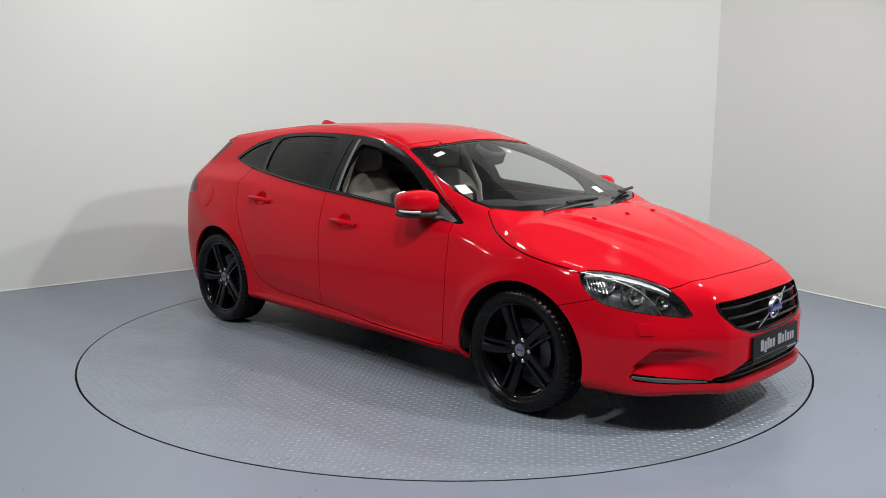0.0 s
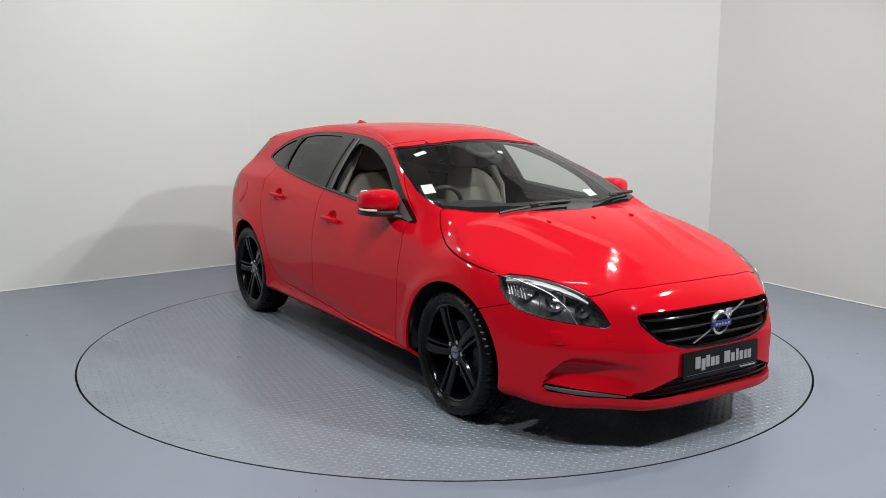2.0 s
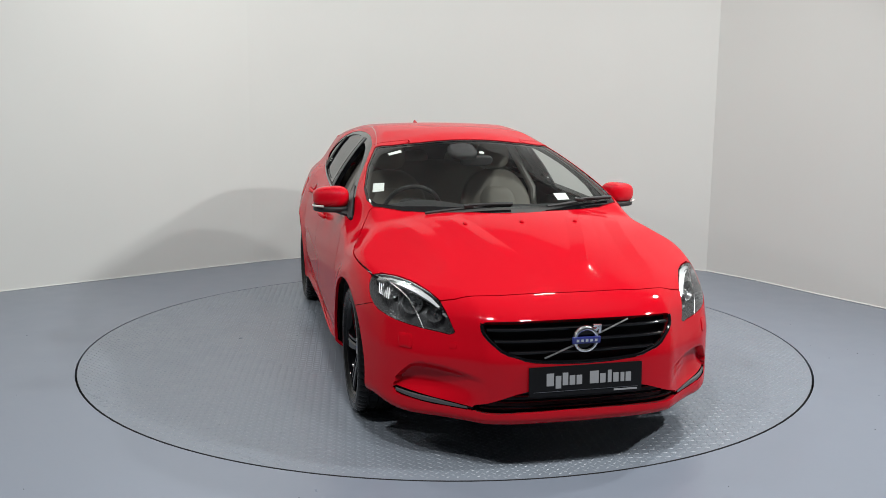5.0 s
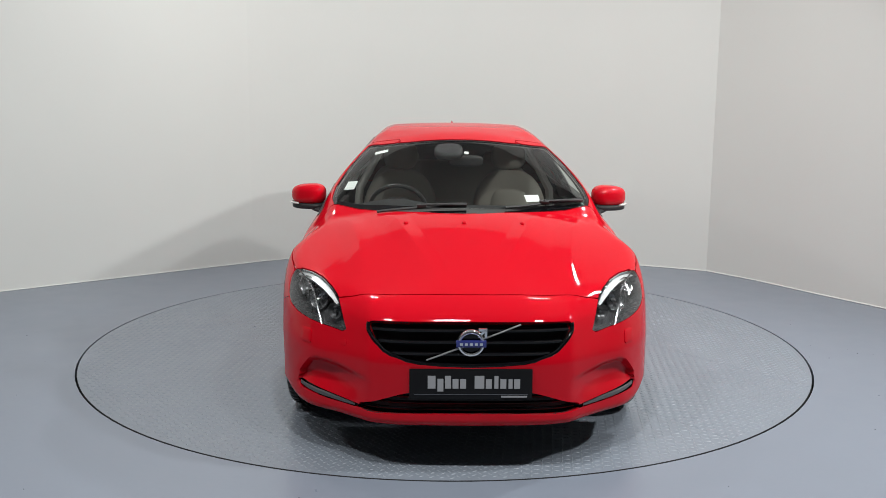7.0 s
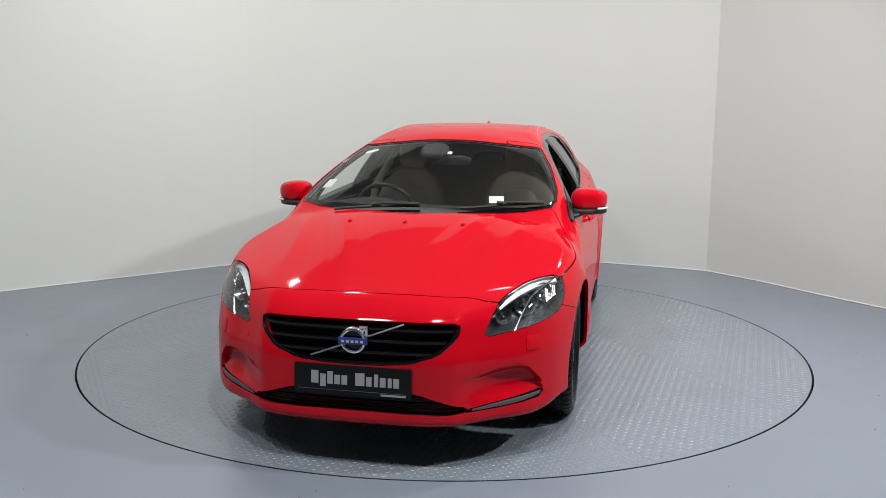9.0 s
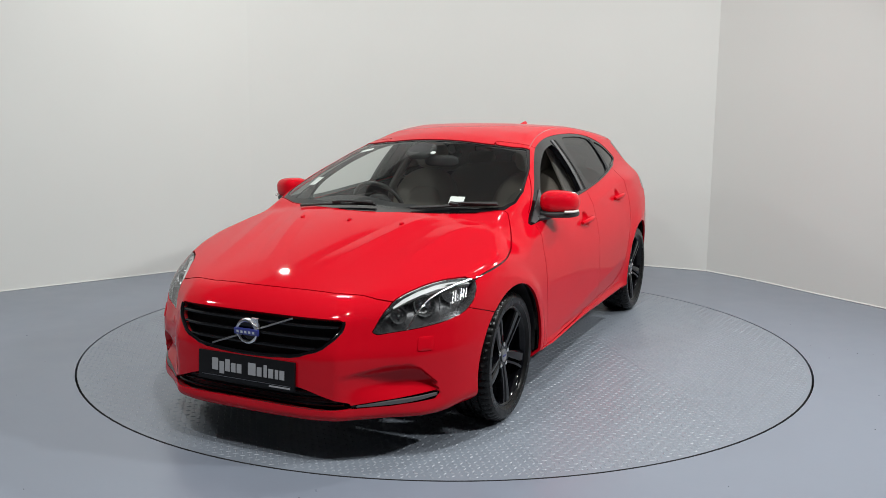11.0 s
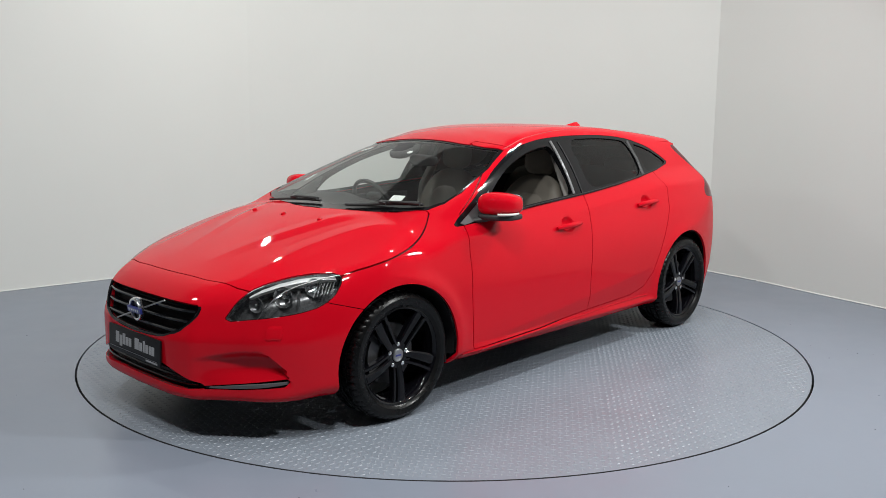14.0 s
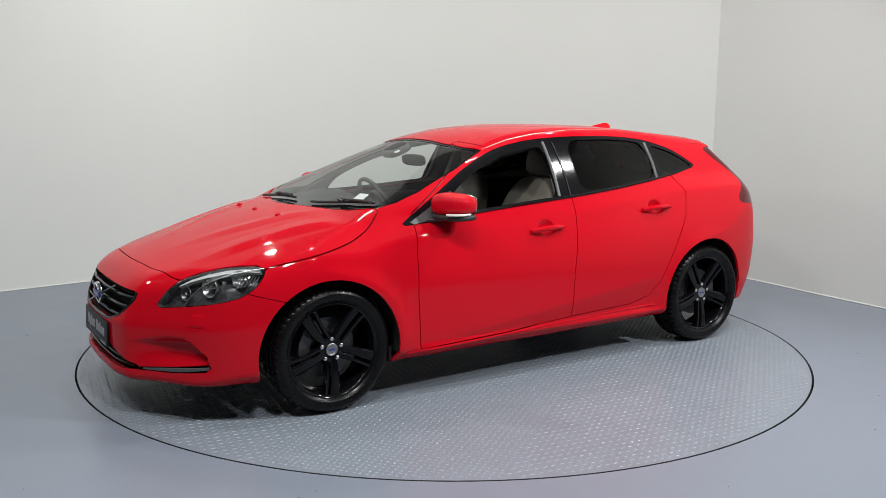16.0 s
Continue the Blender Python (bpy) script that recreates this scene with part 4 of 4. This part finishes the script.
    # headlamp washer covers and the towing-eye cover
    for side in (1, -1):
        p, n = skin_point((1.6, 0.45, 0.512), Vector((1.948 - 1.6, 0.70 - 0.45, 0)).normalized())
        m = frame_at(p, n)
        v, f = superblob((0.036, 0.030, 0.0035), 6, taper=lambda q: Vector((q.x + 0.18 * q.y, q.y, q.z)), nu=36, nv=8)
        vf = moved((v, f), m)
        mesh_object("washer_cover", *(vf if side > 0 else flipped(vf)), PAINT, root, "red headlamp washer cover")
    p, n = skin_point((1.6, -0.3, 0.515), Vector((0.60, -0.28, 0)).normalized())
    v, f = superblob((0.018, 0.014, 0.002), 5, nu=20, nv=6)
    mesh_object("tow_cover", *moved((v, f), frame_at(p, n)), PAINT, root, "red towing eye cover")


def side_fittings(root):
    for i, door in ((0, FRONT_DOORS), (1, REAR_DOORS)):
        cx, z0 = ((0.0, 0.820), (-0.876, 0.886))[i]
        slope = (0.013, 0.011)[i]
        for side in (1, -1):
            p, n = on_side(cx, z0)
            m = frame_at(p, n)
            fl = (lambda vf: vf) if side > 0 else flipped
            # pull bar
            path, rad = [], []
            first, n0 = on_side(cx + 0.117, z0 - slope / 2)
            last, n1 = on_side(cx - 0.117, z0 + slope / 2)
            for t in np.linspace(0, 1, 15):
                rise = math.sin(math.pi * min(max(t, 0.02), 0.98)) ** 0.55
                path.append(first + (last - first) * t + (n0 + n1) * 0.5 * (0.004 + 0.030 * rise))
                rad.append(0.0155 * (0.5 + 0.5 * math.sin(math.pi * (0.06 + 0.88 * t)) ** 0.5))
            mesh_object("handle", *fl(tube(path, rad, 12, 0.95)), PAINT, door[0 if side > 0 else 1], "red pull handle")
    # crease along the foot of the doors is in the skin; mirrors next
    for side in (1, -1):
        fl = (lambda vf: vf) if side > 0 else flipped
        mirror = new("door_mirror")
        mirror.parent = root
        mirror["label"] = "red door mirror on a black foot"

        def shell(q):
            k = (q.y + 0.1) / 0.2
            return Vector((q.x * (1 - 0.18 * k) - 0.045 * k * k, q.y, q.z * (1.0 - 0.22 * k) - 0.006 * k + (0.006 if q.z > 0 else 0) * k))
        v, f = superblob((0.098, 0.100, 0.066), 2.8, taper=shell, nu=44, nv=26)
        v = [Vector((max(q[0], -0.080 - 0.2 * q[1]), q[1], q[2])) for q in v]
        mesh_object("mirror_shell", *fl(moved((v, f), pose(0.660, 0.862, 0.996, 0, 0, 6))), PAINT, mirror, "glossy red mirror shell")
        v, f = superblob((0.092, 0.100, 0.022), 3.0, taper=shell, nu=40, nv=14)
        mesh_object("mirror_base", *fl(moved((v, f), pose(0.658, 0.860, 0.934, 0, 0, 6))), PLASTIC, mirror, "black lower mirror housing")
        path = [(0.645 + 0.088 * math.cos(a), 0.868 + 0.090 * math.sin(a), 0.950) for a in np.radians(np.linspace(28, 118, 14))]
        mesh_object("indicator", *fl(tube(path, 0.006, 8)), AMBER, mirror, "clear indicator strip")
        v, f = superblob((0.004, 0.078, 0.050), 4, nu=28, nv=14)
        mesh_object("mirror_glass", *fl(moved((v, f), pose(0.572, 0.862, 0.995, 0, 0, 12))), CHROME, mirror, "mirror glass")
        foot = [(0.765, 0.735, 0.915), (0.745, 0.775, 0.912), (0.715, 0.81, 0.918), (0.68, 0.84, 0.928)]
        mesh_object("mirror_foot", *fl(tube(foot, [0.030, 0.024, 0.022, 0.022], 12, 0.7)), PLASTIC, mirror, "black mirror foot")
        # sail panel at the window's front corner
        outline_pts = [(0.615, 0.930), (0.575, 1.050), (0.74, 0.968), (0.86, 0.905), (0.84, 0.895)]
        outer, inner = [], []
        for x, z in outline_pts:
            p, n = on_side(x, z, 0.004)
            outer.append(p)
            inner.append(p - n * 0.02)
        k = len(outer)
        faces = [tuple(range(k)), tuple(range(2 * k - 1, k - 1, -1))] + [(i, i + k, (i + 1) % k + k, (i + 1) % k) for i in range(k)]
        bm = bmesh.new()
        vs = [bm.verts.new(p) for p in outer + inner]
        for q in faces:
            bm.faces.new([vs[i] for i in q])
        bmesh.ops.recalc_face_normals(bm, faces=bm.faces)
        if side < 0:
            bmesh.ops.scale(bm, vec=(1, -1, 1), verts=bm.verts)
            bmesh.ops.reverse_faces(bm, faces=bm.faces)
        part("sail_panel", bm, SAIL, root, "dull grey corner panel behind the mirror")
        # bright-edged black strip along the foot of the windows
        strip = [on_side(x, z, 0.004)[0] for x, z in ((0.62, 0.918), (0.383, 0.940), (0.19, 0.955), (0.004, 0.968), (-0.253, 0.985), (-0.45, 1.001), (-0.652, 1.020), (-0.92, 1.050), (-1.19, 1.086))]
        mesh_object("window_strip", *fl(tube(strip, 0.0065, 8)), BLACK_GLOSS, root, "black strip below the windows")
        # upright of the door frame behind the open window, and the two pillar strips
        for xt, xb, r, mat, lab in ((-0.190, -0.150, 0.010, SAIL, "grey window channel"), (-0.262, -0.235, 0.004, GAP, "dark joint between the door frames")):
            ps = [on_side(xb + (xt - xb) * t, 0.99 + (1.29 - 0.99) * t, 0.0015)[0] for t in np.linspace(0, 1, 8)]
            mesh_object("pillar_strip", *fl(tube(ps, r, 8, 0.6)), mat, root, lab)
        ps = [on_side(x, z, 0.001)[0] for x, z in ((-0.985, 1.06), (-1.0, 1.16), (-1.01, 1.275))]
        mesh_object("window_divider", *fl(tube(ps, 0.012, 8, 0.5)), PLASTIC, root, "black divider before the rear side pane")
        # sill edge highlight: a raised moulding under the doors
        ps = [on_side(x, 0.252 + 0.040 * (0.85 - x) / 1.5, 0.0)[0] for x in np.linspace(0.93, -0.85, 24)]
        mesh_object("sill_moulding", *fl(tube(ps, 0.006, 8)), PAINT, root, "red sill moulding")
    # fuel flap, on the one side only
    p, n = on_side(-1.505, 0.868)
    m = frame_at(Vector((p.x, -p.y, p.z)), Vector((n.x, -n.y, n.z)))
    v, f = lathe([(0.078, 0.0), (0.0775, 0.0022), (0.074, 0.0030), (0.0005, 0.0030)], 48)
    mesh_object("fuel_flap", *moved(([(x, z, y - 0.0012) for x, y, z in v], [tuple(reversed(q)) for q in f]), m), PAINT, root, "round red fuel flap")


def roof_and_glass_fittings(root):
    # shark-fin aerial
    v, f = [], []
    rows = [(-1.03, 0.002, 0.004), (-1.07, 0.014, 0.014), (-1.11, 0.030, 0.020), (-1.15, 0.042, 0.022), (-1.185, 0.045, 0.022), (-1.215, 0.030, 0.020), (-1.23, 0.004, 0.016)]
    for x, h, w in rows:
        z = float(TOP(x)) - 0.006
        for j in range(9):
            a = math.pi * j / 8
            v.append((x - 0.02 * math.sin(a) * (h > 0.02), w * math.cos(a) * (1 - 0.75 * math.sin(a)), z + 0.006 + h * math.sin(a)))
    for i in range(len(rows) - 1):
        for j in range(8):
            f.append((i * 9 + j, (i + 1) * 9 + j, (i + 1) * 9 + j + 1, i * 9 + j + 1))
    f += [tuple(range(8, -1, -1)), tuple(range((len(rows) - 1) * 9, len(rows) * 9))]
    mesh_object("aerial", v, f, PAINT, root, "red shark-fin aerial")
    # seams along the roof's edges: thin bars, groove shade put in as darker red
    rail = curve((-1.55, 0.515), (-1.15, 0.462), (-0.73, 0.443), (-0.23, 0.472), (0.06, 0.506), (0.25, 0.54))
    seam = [on_top(x, float(rail(x)), -0.0012)[0] for x in np.linspace(0.25, -1.5, 40)]
    both_sides("roof_seam", tube(seam, 0.0034, 6), GROOVE_RED, root, "fine seam along the roof's edge")
    # roof spoiler
    v, f = [], []
    ys = np.linspace(-0.55, 0.55, 31)
    for y in ys:
        x0 = -1.60 + 0.10 * (abs(y) / 0.55) ** 3
        z0 = float(TOP(-1.56) - CROWN(-1.56) * y * y) + 0.002 - 0.02 * (abs(y) / 0.55) ** 6
        for dx, dz in ((0.10, 0.004), (-0.02, 0.003), (-0.115, -0.016), (-0.122, -0.030), (-0.10, -0.046), (0.02, -0.055), (0.10, -0.03)):
            v.append((x0 + dx, y, z0 + dz))
    k = 7
    for i in range(30):
        for j in range(k):
            f.append((i * k + j, i * k + (j + 1) % k, (i + 1) * k + (j + 1) % k, (i + 1) * k + j))
    f += [tuple(range(k - 1, -1, -1)), tuple(range(30 * k, 31 * k))]
    mesh_object("spoiler", v, f, PAINT, root, "red roof spoiler")
    # washer jets
    for y, x in ((-0.287, 1.377), (0.0, 1.392), (0.287, 1.377)):
        p, n = on_top(x, y)
        v, f = superblob((0.013, 0.010, 0.008), 2.4, nu=16, nv=10)
        mesh_object("washer_jet", *moved((v, f), frame_at(p + n * 0.002, n, (0, 1, 0))), PAINT, root, "small red washer jet")
        v, f = superblob((0.004, 0.008, 0.003), 2.4, nu=10, nv=6)
        mesh_object("jet_nozzle", *moved((v, f), Matrix.Translation(p + n * 0.006 + Vector((-0.011, 0, 0)))), PLASTIC, root, "dark jet nozzle")
    # wipers
    for a, b, hinge in (((1.165, -0.44), (1.155, 0.02), (1.20, -0.06)), ((1.15, 0.22), (0.985, 0.64), (1.10, 0.42))):
        wiper = new("wiper")
        wiper.parent = root
        wiper["label"] = "black windscreen wiper"
        blade, arm = [], []
        for t in np.linspace(0, 1, 15):
            blade.append(on_top(a[0] + (b[0] - a[0]) * t, a[1] + (b[1] - a[1]) * t, 0.010)[0])
        mid = ((a[0] + b[0]) / 2, (a[1] + b[1]) / 2)
        mesh_object("blade", *tube(blade, 0.007, 8), PLASTIC, wiper)
        for t in np.linspace(0, 1, 8):
            arm.append(on_top(b[0] + (mid[0] - b[0]) * t + 0.02 * (1 - t), b[1] + (mid[1] - b[1]) * t, 0.026)[0])
        mesh_object("arm", *tube(arm, [0.010, 0.010, 0.009, 0.008, 0.007, 0.006, 0.006, 0.006], 8), PLASTIC, wiper)
        bm = bmesh.new()
        p, n = on_top(mid[0], mid[1], 0.020)
        box(bm, (0.022, 0.05, 0.016), frame_at(p, n, (0, 1, 0)), 0.004)
        part("joint", bm, PLASTIC, wiper)
    # stickers behind the windscreen
    def sticker(corners, label):
        ps = [Vector(p) for p in corners]
        n = (ps[1] - ps[0]).cross(ps[2] - ps[0]).normalized()
        bm = bmesh.new()
        lo = [bm.verts.new(p) for p in ps]
        hi = [bm.verts.new(p + n * 0.001) for p in ps]
        bm.faces.new(lo)
        bm.faces.new(list(reversed(hi)))
        for i in range(4):
            bm.faces.new((lo[i], hi[i], hi[(i + 1) % 4], lo[(i + 1) % 4]))
        bmesh.ops.recalc_face_normals(bm, faces=bm.faces)
        return part("sticker", bm, PAPER, root, label, smooth=False)

    sticker([(0.698, -0.629, 1.070), (0.724, -0.572, 1.076), (0.798, -0.589, 1.037), (0.771, -0.648, 1.029)], "white paper label behind the windscreen")
    sticker([(0.918, 0.342, 1.022), (0.904, 0.420, 1.022), (0.954, 0.427, 0.991), (0.972, 0.352, 0.990)], "white card behind the windscreen")
    top_row = [on_top(x, y, -0.012)[0] for x, y in ((0.405, -0.498), (0.395, -0.420), (0.43, -0.418), (0.44, -0.495))]
    sticker(top_row, "small white label under the windscreen's upper edge")
    # sensor pod and mirror under the roof's front edge
    p, n = on_top(0.47, -0.06, -0.03)
    v, f = superblob((0.085, 0.085, 0.030), 3, nu=28, nv=12)
    mesh_object("sensor_pod", *moved((v, f), frame_at(p, n, (0, 1, 0))), TRIM, root, "black sensor pod")
    p, n = on_top(0.52, 0.044, -0.014)
    v, f = superblob((0.016, 0.014, 0.004), 4, nu=16, nv=6)
    mesh_object("sticker", *moved((v, f), frame_at(p, n, (0, 1, 0))), PAPER, root, "small white tag")
    v, f = superblob((0.018, 0.105, 0.034), 3.5, nu=30, nv=14)
    mesh_object("cabin_mirror", *moved((v, f), pose(0.40, 0.045, 1.175, 0, 12, 8)), TRIM, root, "black cabin mirror")


def cabin(root):
    bm = bmesh.new()
    box(bm, (2.5, 1.5, 0.04), pose(-0.35, 0, 0.26), 0.01)
    part("cabin_floor", bm, TRIM, root, "dark carpeted floor")
    # dashboard, as a rounded sweep across the car
    v, f = [], []
    prof = [(1.15, 0.80), (1.10, 0.915), (0.98, 0.945), (0.82, 0.952), (0.68, 0.938), (0.60, 0.90), (0.585, 0.82), (0.62, 0.70), (0.66, 0.52), (1.10, 0.50)]
    ys = np.linspace(-0.70, 0.70, 41)
    for y in ys:
        hood = 0.035 * bump(np.array(y), -0.36, 0.17)
        edge = max(0.0, abs(y) - 0.5) ** 2 * 1.2
        for x, z in prof:
            near = 1.0 if x < 0.85 and z > 0.85 else 0.0
            v.append((x - 0.25 * max(0.0, abs(y) - 0.45), y, z + float(hood) * near - edge))
    k = len(prof)
    for i in range(40):
        for j in range(k):
            f.append((i * k + j, (i + 1) * k + j, (i + 1) * k + (j + 1) % k, i * k + (j + 1) % k))
    f += [tuple(range(k)), tuple(range(41 * k - 1, 40 * k - 1, -1))]
    mesh_object("dashboard", v, f, TRIM, root, "dark grey dashboard", sharp=60)
    # steering wheel on the right-hand seat's side
    m = pose(0.44, -0.36, 0.885, 0, -62, 0)
    wheel = new("steering_wheel")
    wheel.parent = root
    wheel["label"] = "black leather steering wheel"
    n = 56
    ring, fr = [], []
    for i in range(n):
        a = 2 * math.pi * i / n
        for j in range(10):
            b = 2 * math.pi * j / 10
            r = 0.168 + 0.0135 * math.cos(b)
            ring.append((r * math.cos(a), r * math.sin(a), 0.0145 * math.sin(b)))
    for i in range(n):
        for j in range(10):
            fr.append((i * 10 + j, ((i + 1) % n) * 10 + j, ((i + 1) % n) * 10 + (j + 1) % 10, i * 10 + (j + 1) % 10))
    mesh_object("wheel_rim", *moved((ring, fr), m), RIM_LEATHER, wheel)
    v, f = superblob((0.07, 0.08, 0.03), 3, nu=28, nv=12)
    mesh_object("wheel_boss", *moved((v, f), m @ pose(0, 0, 0.02)), TRIM, wheel)
    for a in (90, 270, 180):
        p = [m @ Vector((r * math.cos(radians(a)), r * math.sin(radians(a)), 0.012)) for r in (0.05, 0.11, 0.166)]
        mesh_object("wheel_spoke", *tube(p, 0.014, 8, 0.6), TRIM, wheel)
    # front seats
    for y in (-0.365, 0.365):
        seat = new("front_seat")
        seat.parent = root
        seat["label"] = "beige leather front seat with headrest"
        v, f = superblob((0.26, 0.25, 0.085), 3.2, nu=36, nv=16)
        mesh_object("seat_cushion", *moved((v, f), pose(0.10, y, 0.48, 0, -8, 0)), SEAT, seat)

        def waist(q):
            k = q.z / 0.33
            return Vector((q.x + 0.06 * q.y * q.y / 0.06 * 0.5, q.y * (1 - 0.20 * max(k, 0) ** 2), q.z))
        v, f = superblob((0.075, 0.25, 0.33), 3.0, taper=waist, nu=40, nv=24)
        mesh_object("seat_back", *moved((v, f), pose(-0.235, y, 0.755, 0, -16, 0)), SEAT, seat)
        v, f = superblob((0.05, 0.15, 0.22), 3.5, nu=30, nv=18)
        mesh_object("seat_panel", *moved((v, f), pose(-0.190, y, 0.75, 0, -16, 0)), SEAT, seat)
        v, f = superblob((0.052, 0.115, 0.092), 3.0, nu=32, nv=16)
        mesh_object("headrest", *moved((v, f), pose(-0.325, y, 1.165, 0, -10, 0)), SEAT, seat)
        for dy in (-0.045, 0.045):
            mesh_object("headrest_post", *tube([(-0.312, y + dy, 1.04), (-0.322, y + dy, 1.12)], 0.006, 8), CHROME, seat)
    rear = new("rear_seat")
    rear.parent = root
    rear["label"] = "beige rear bench with headrests"
    v, f = superblob((0.26, 0.62, 0.10), 4, nu=40, nv=14)
    mesh_object("bench_cushion", *moved((v, f), pose(-0.80, 0, 0.50)), SEAT, rear)
    v, f = superblob((0.08, 0.62, 0.32), 4, nu=40, nv=18)
    mesh_object("bench_back", *moved((v, f), pose(-1.12, 0, 0.78, 0, -20, 0)), SEAT, rear)
    for y in (-0.36, 0.0, 0.36):
        v, f = superblob((0.045, 0.11, 0.06), 3, nu=24, nv=12)
        mesh_object("headrest", *moved((v, f), pose(-1.215, y, 1.10)), SEAT, rear)
    bm = bmesh.new()
    box(bm, (0.55, 1.1, 0.02), pose(-1.50, 0, 0.99), 0.005)
    part("parcel_shelf", bm, TRIM, root, "dark parcel shelf")
    bm = bmesh.new()
    box(bm, (0.75, 0.20, 0.24), pose(0.28, 0, 0.44), 0.03)
    part("centre_console", bm, TRIM, root, "dark centre console")
    # inner door trims with a pale upper edge
    for side in (1, -1):
        bm = bmesh.new()
        box(bm, (0.95, 0.03, 0.42), pose(0.30, side * 0.735, 0.70, side * 4, 0, 0), 0.01)
        part("door_trim", bm, TRIM, FRONT_DOORS[0 if side > 0 else 1], "dark inner door trim")
        ps = [(-0.26, side * 0.68, 0.50), (-0.27, side * 0.64, 0.95), (-0.30, side * 0.47, 1.26)]
        mesh_object("belt_pillar", *tube(ps, [0.05, 0.045, 0.04], 10, 0.6), LINING, root, "pale centre pillar lining")


HOUSING = material("lamp_housing_grey", (0.13, 0.132, 0.138), 0.26, metal=0.55, vary=0.15, scale=60, rough_vary=0.1)
BOARD = material("plate_black", (0.006, 0.006, 0.007), 0.45, vary=0.1, scale=30, spec=0.25)
GROOVE_RED = material("groove_shade_red", (0.40, 0.006, 0.010), 0.3, coat=0.8, vary=0.05, scale=10)
SAIL = material("satin_grey_plastic", (0.085, 0.085, 0.088), 0.36, vary=0.08, scale=40, rough_vary=0.08)
RIM_LEATHER = material("black_leather", (0.02, 0.02, 0.02), 0.38, vary=0.1, scale=50, bump_height=0.0005, bump_scale=300, rough_vary=0.08)


room()
disc = turntable()
car, CUTS, LENSES, FRONT_DOORS, REAR_DOORS = build_car()
wheels_and_arches(car)
front_end(car)
side_fittings(car)
roof_and_glass_fittings(car)
cabin(car)
for ob in car.children:
    ob.location = CAR_OFF
motions()
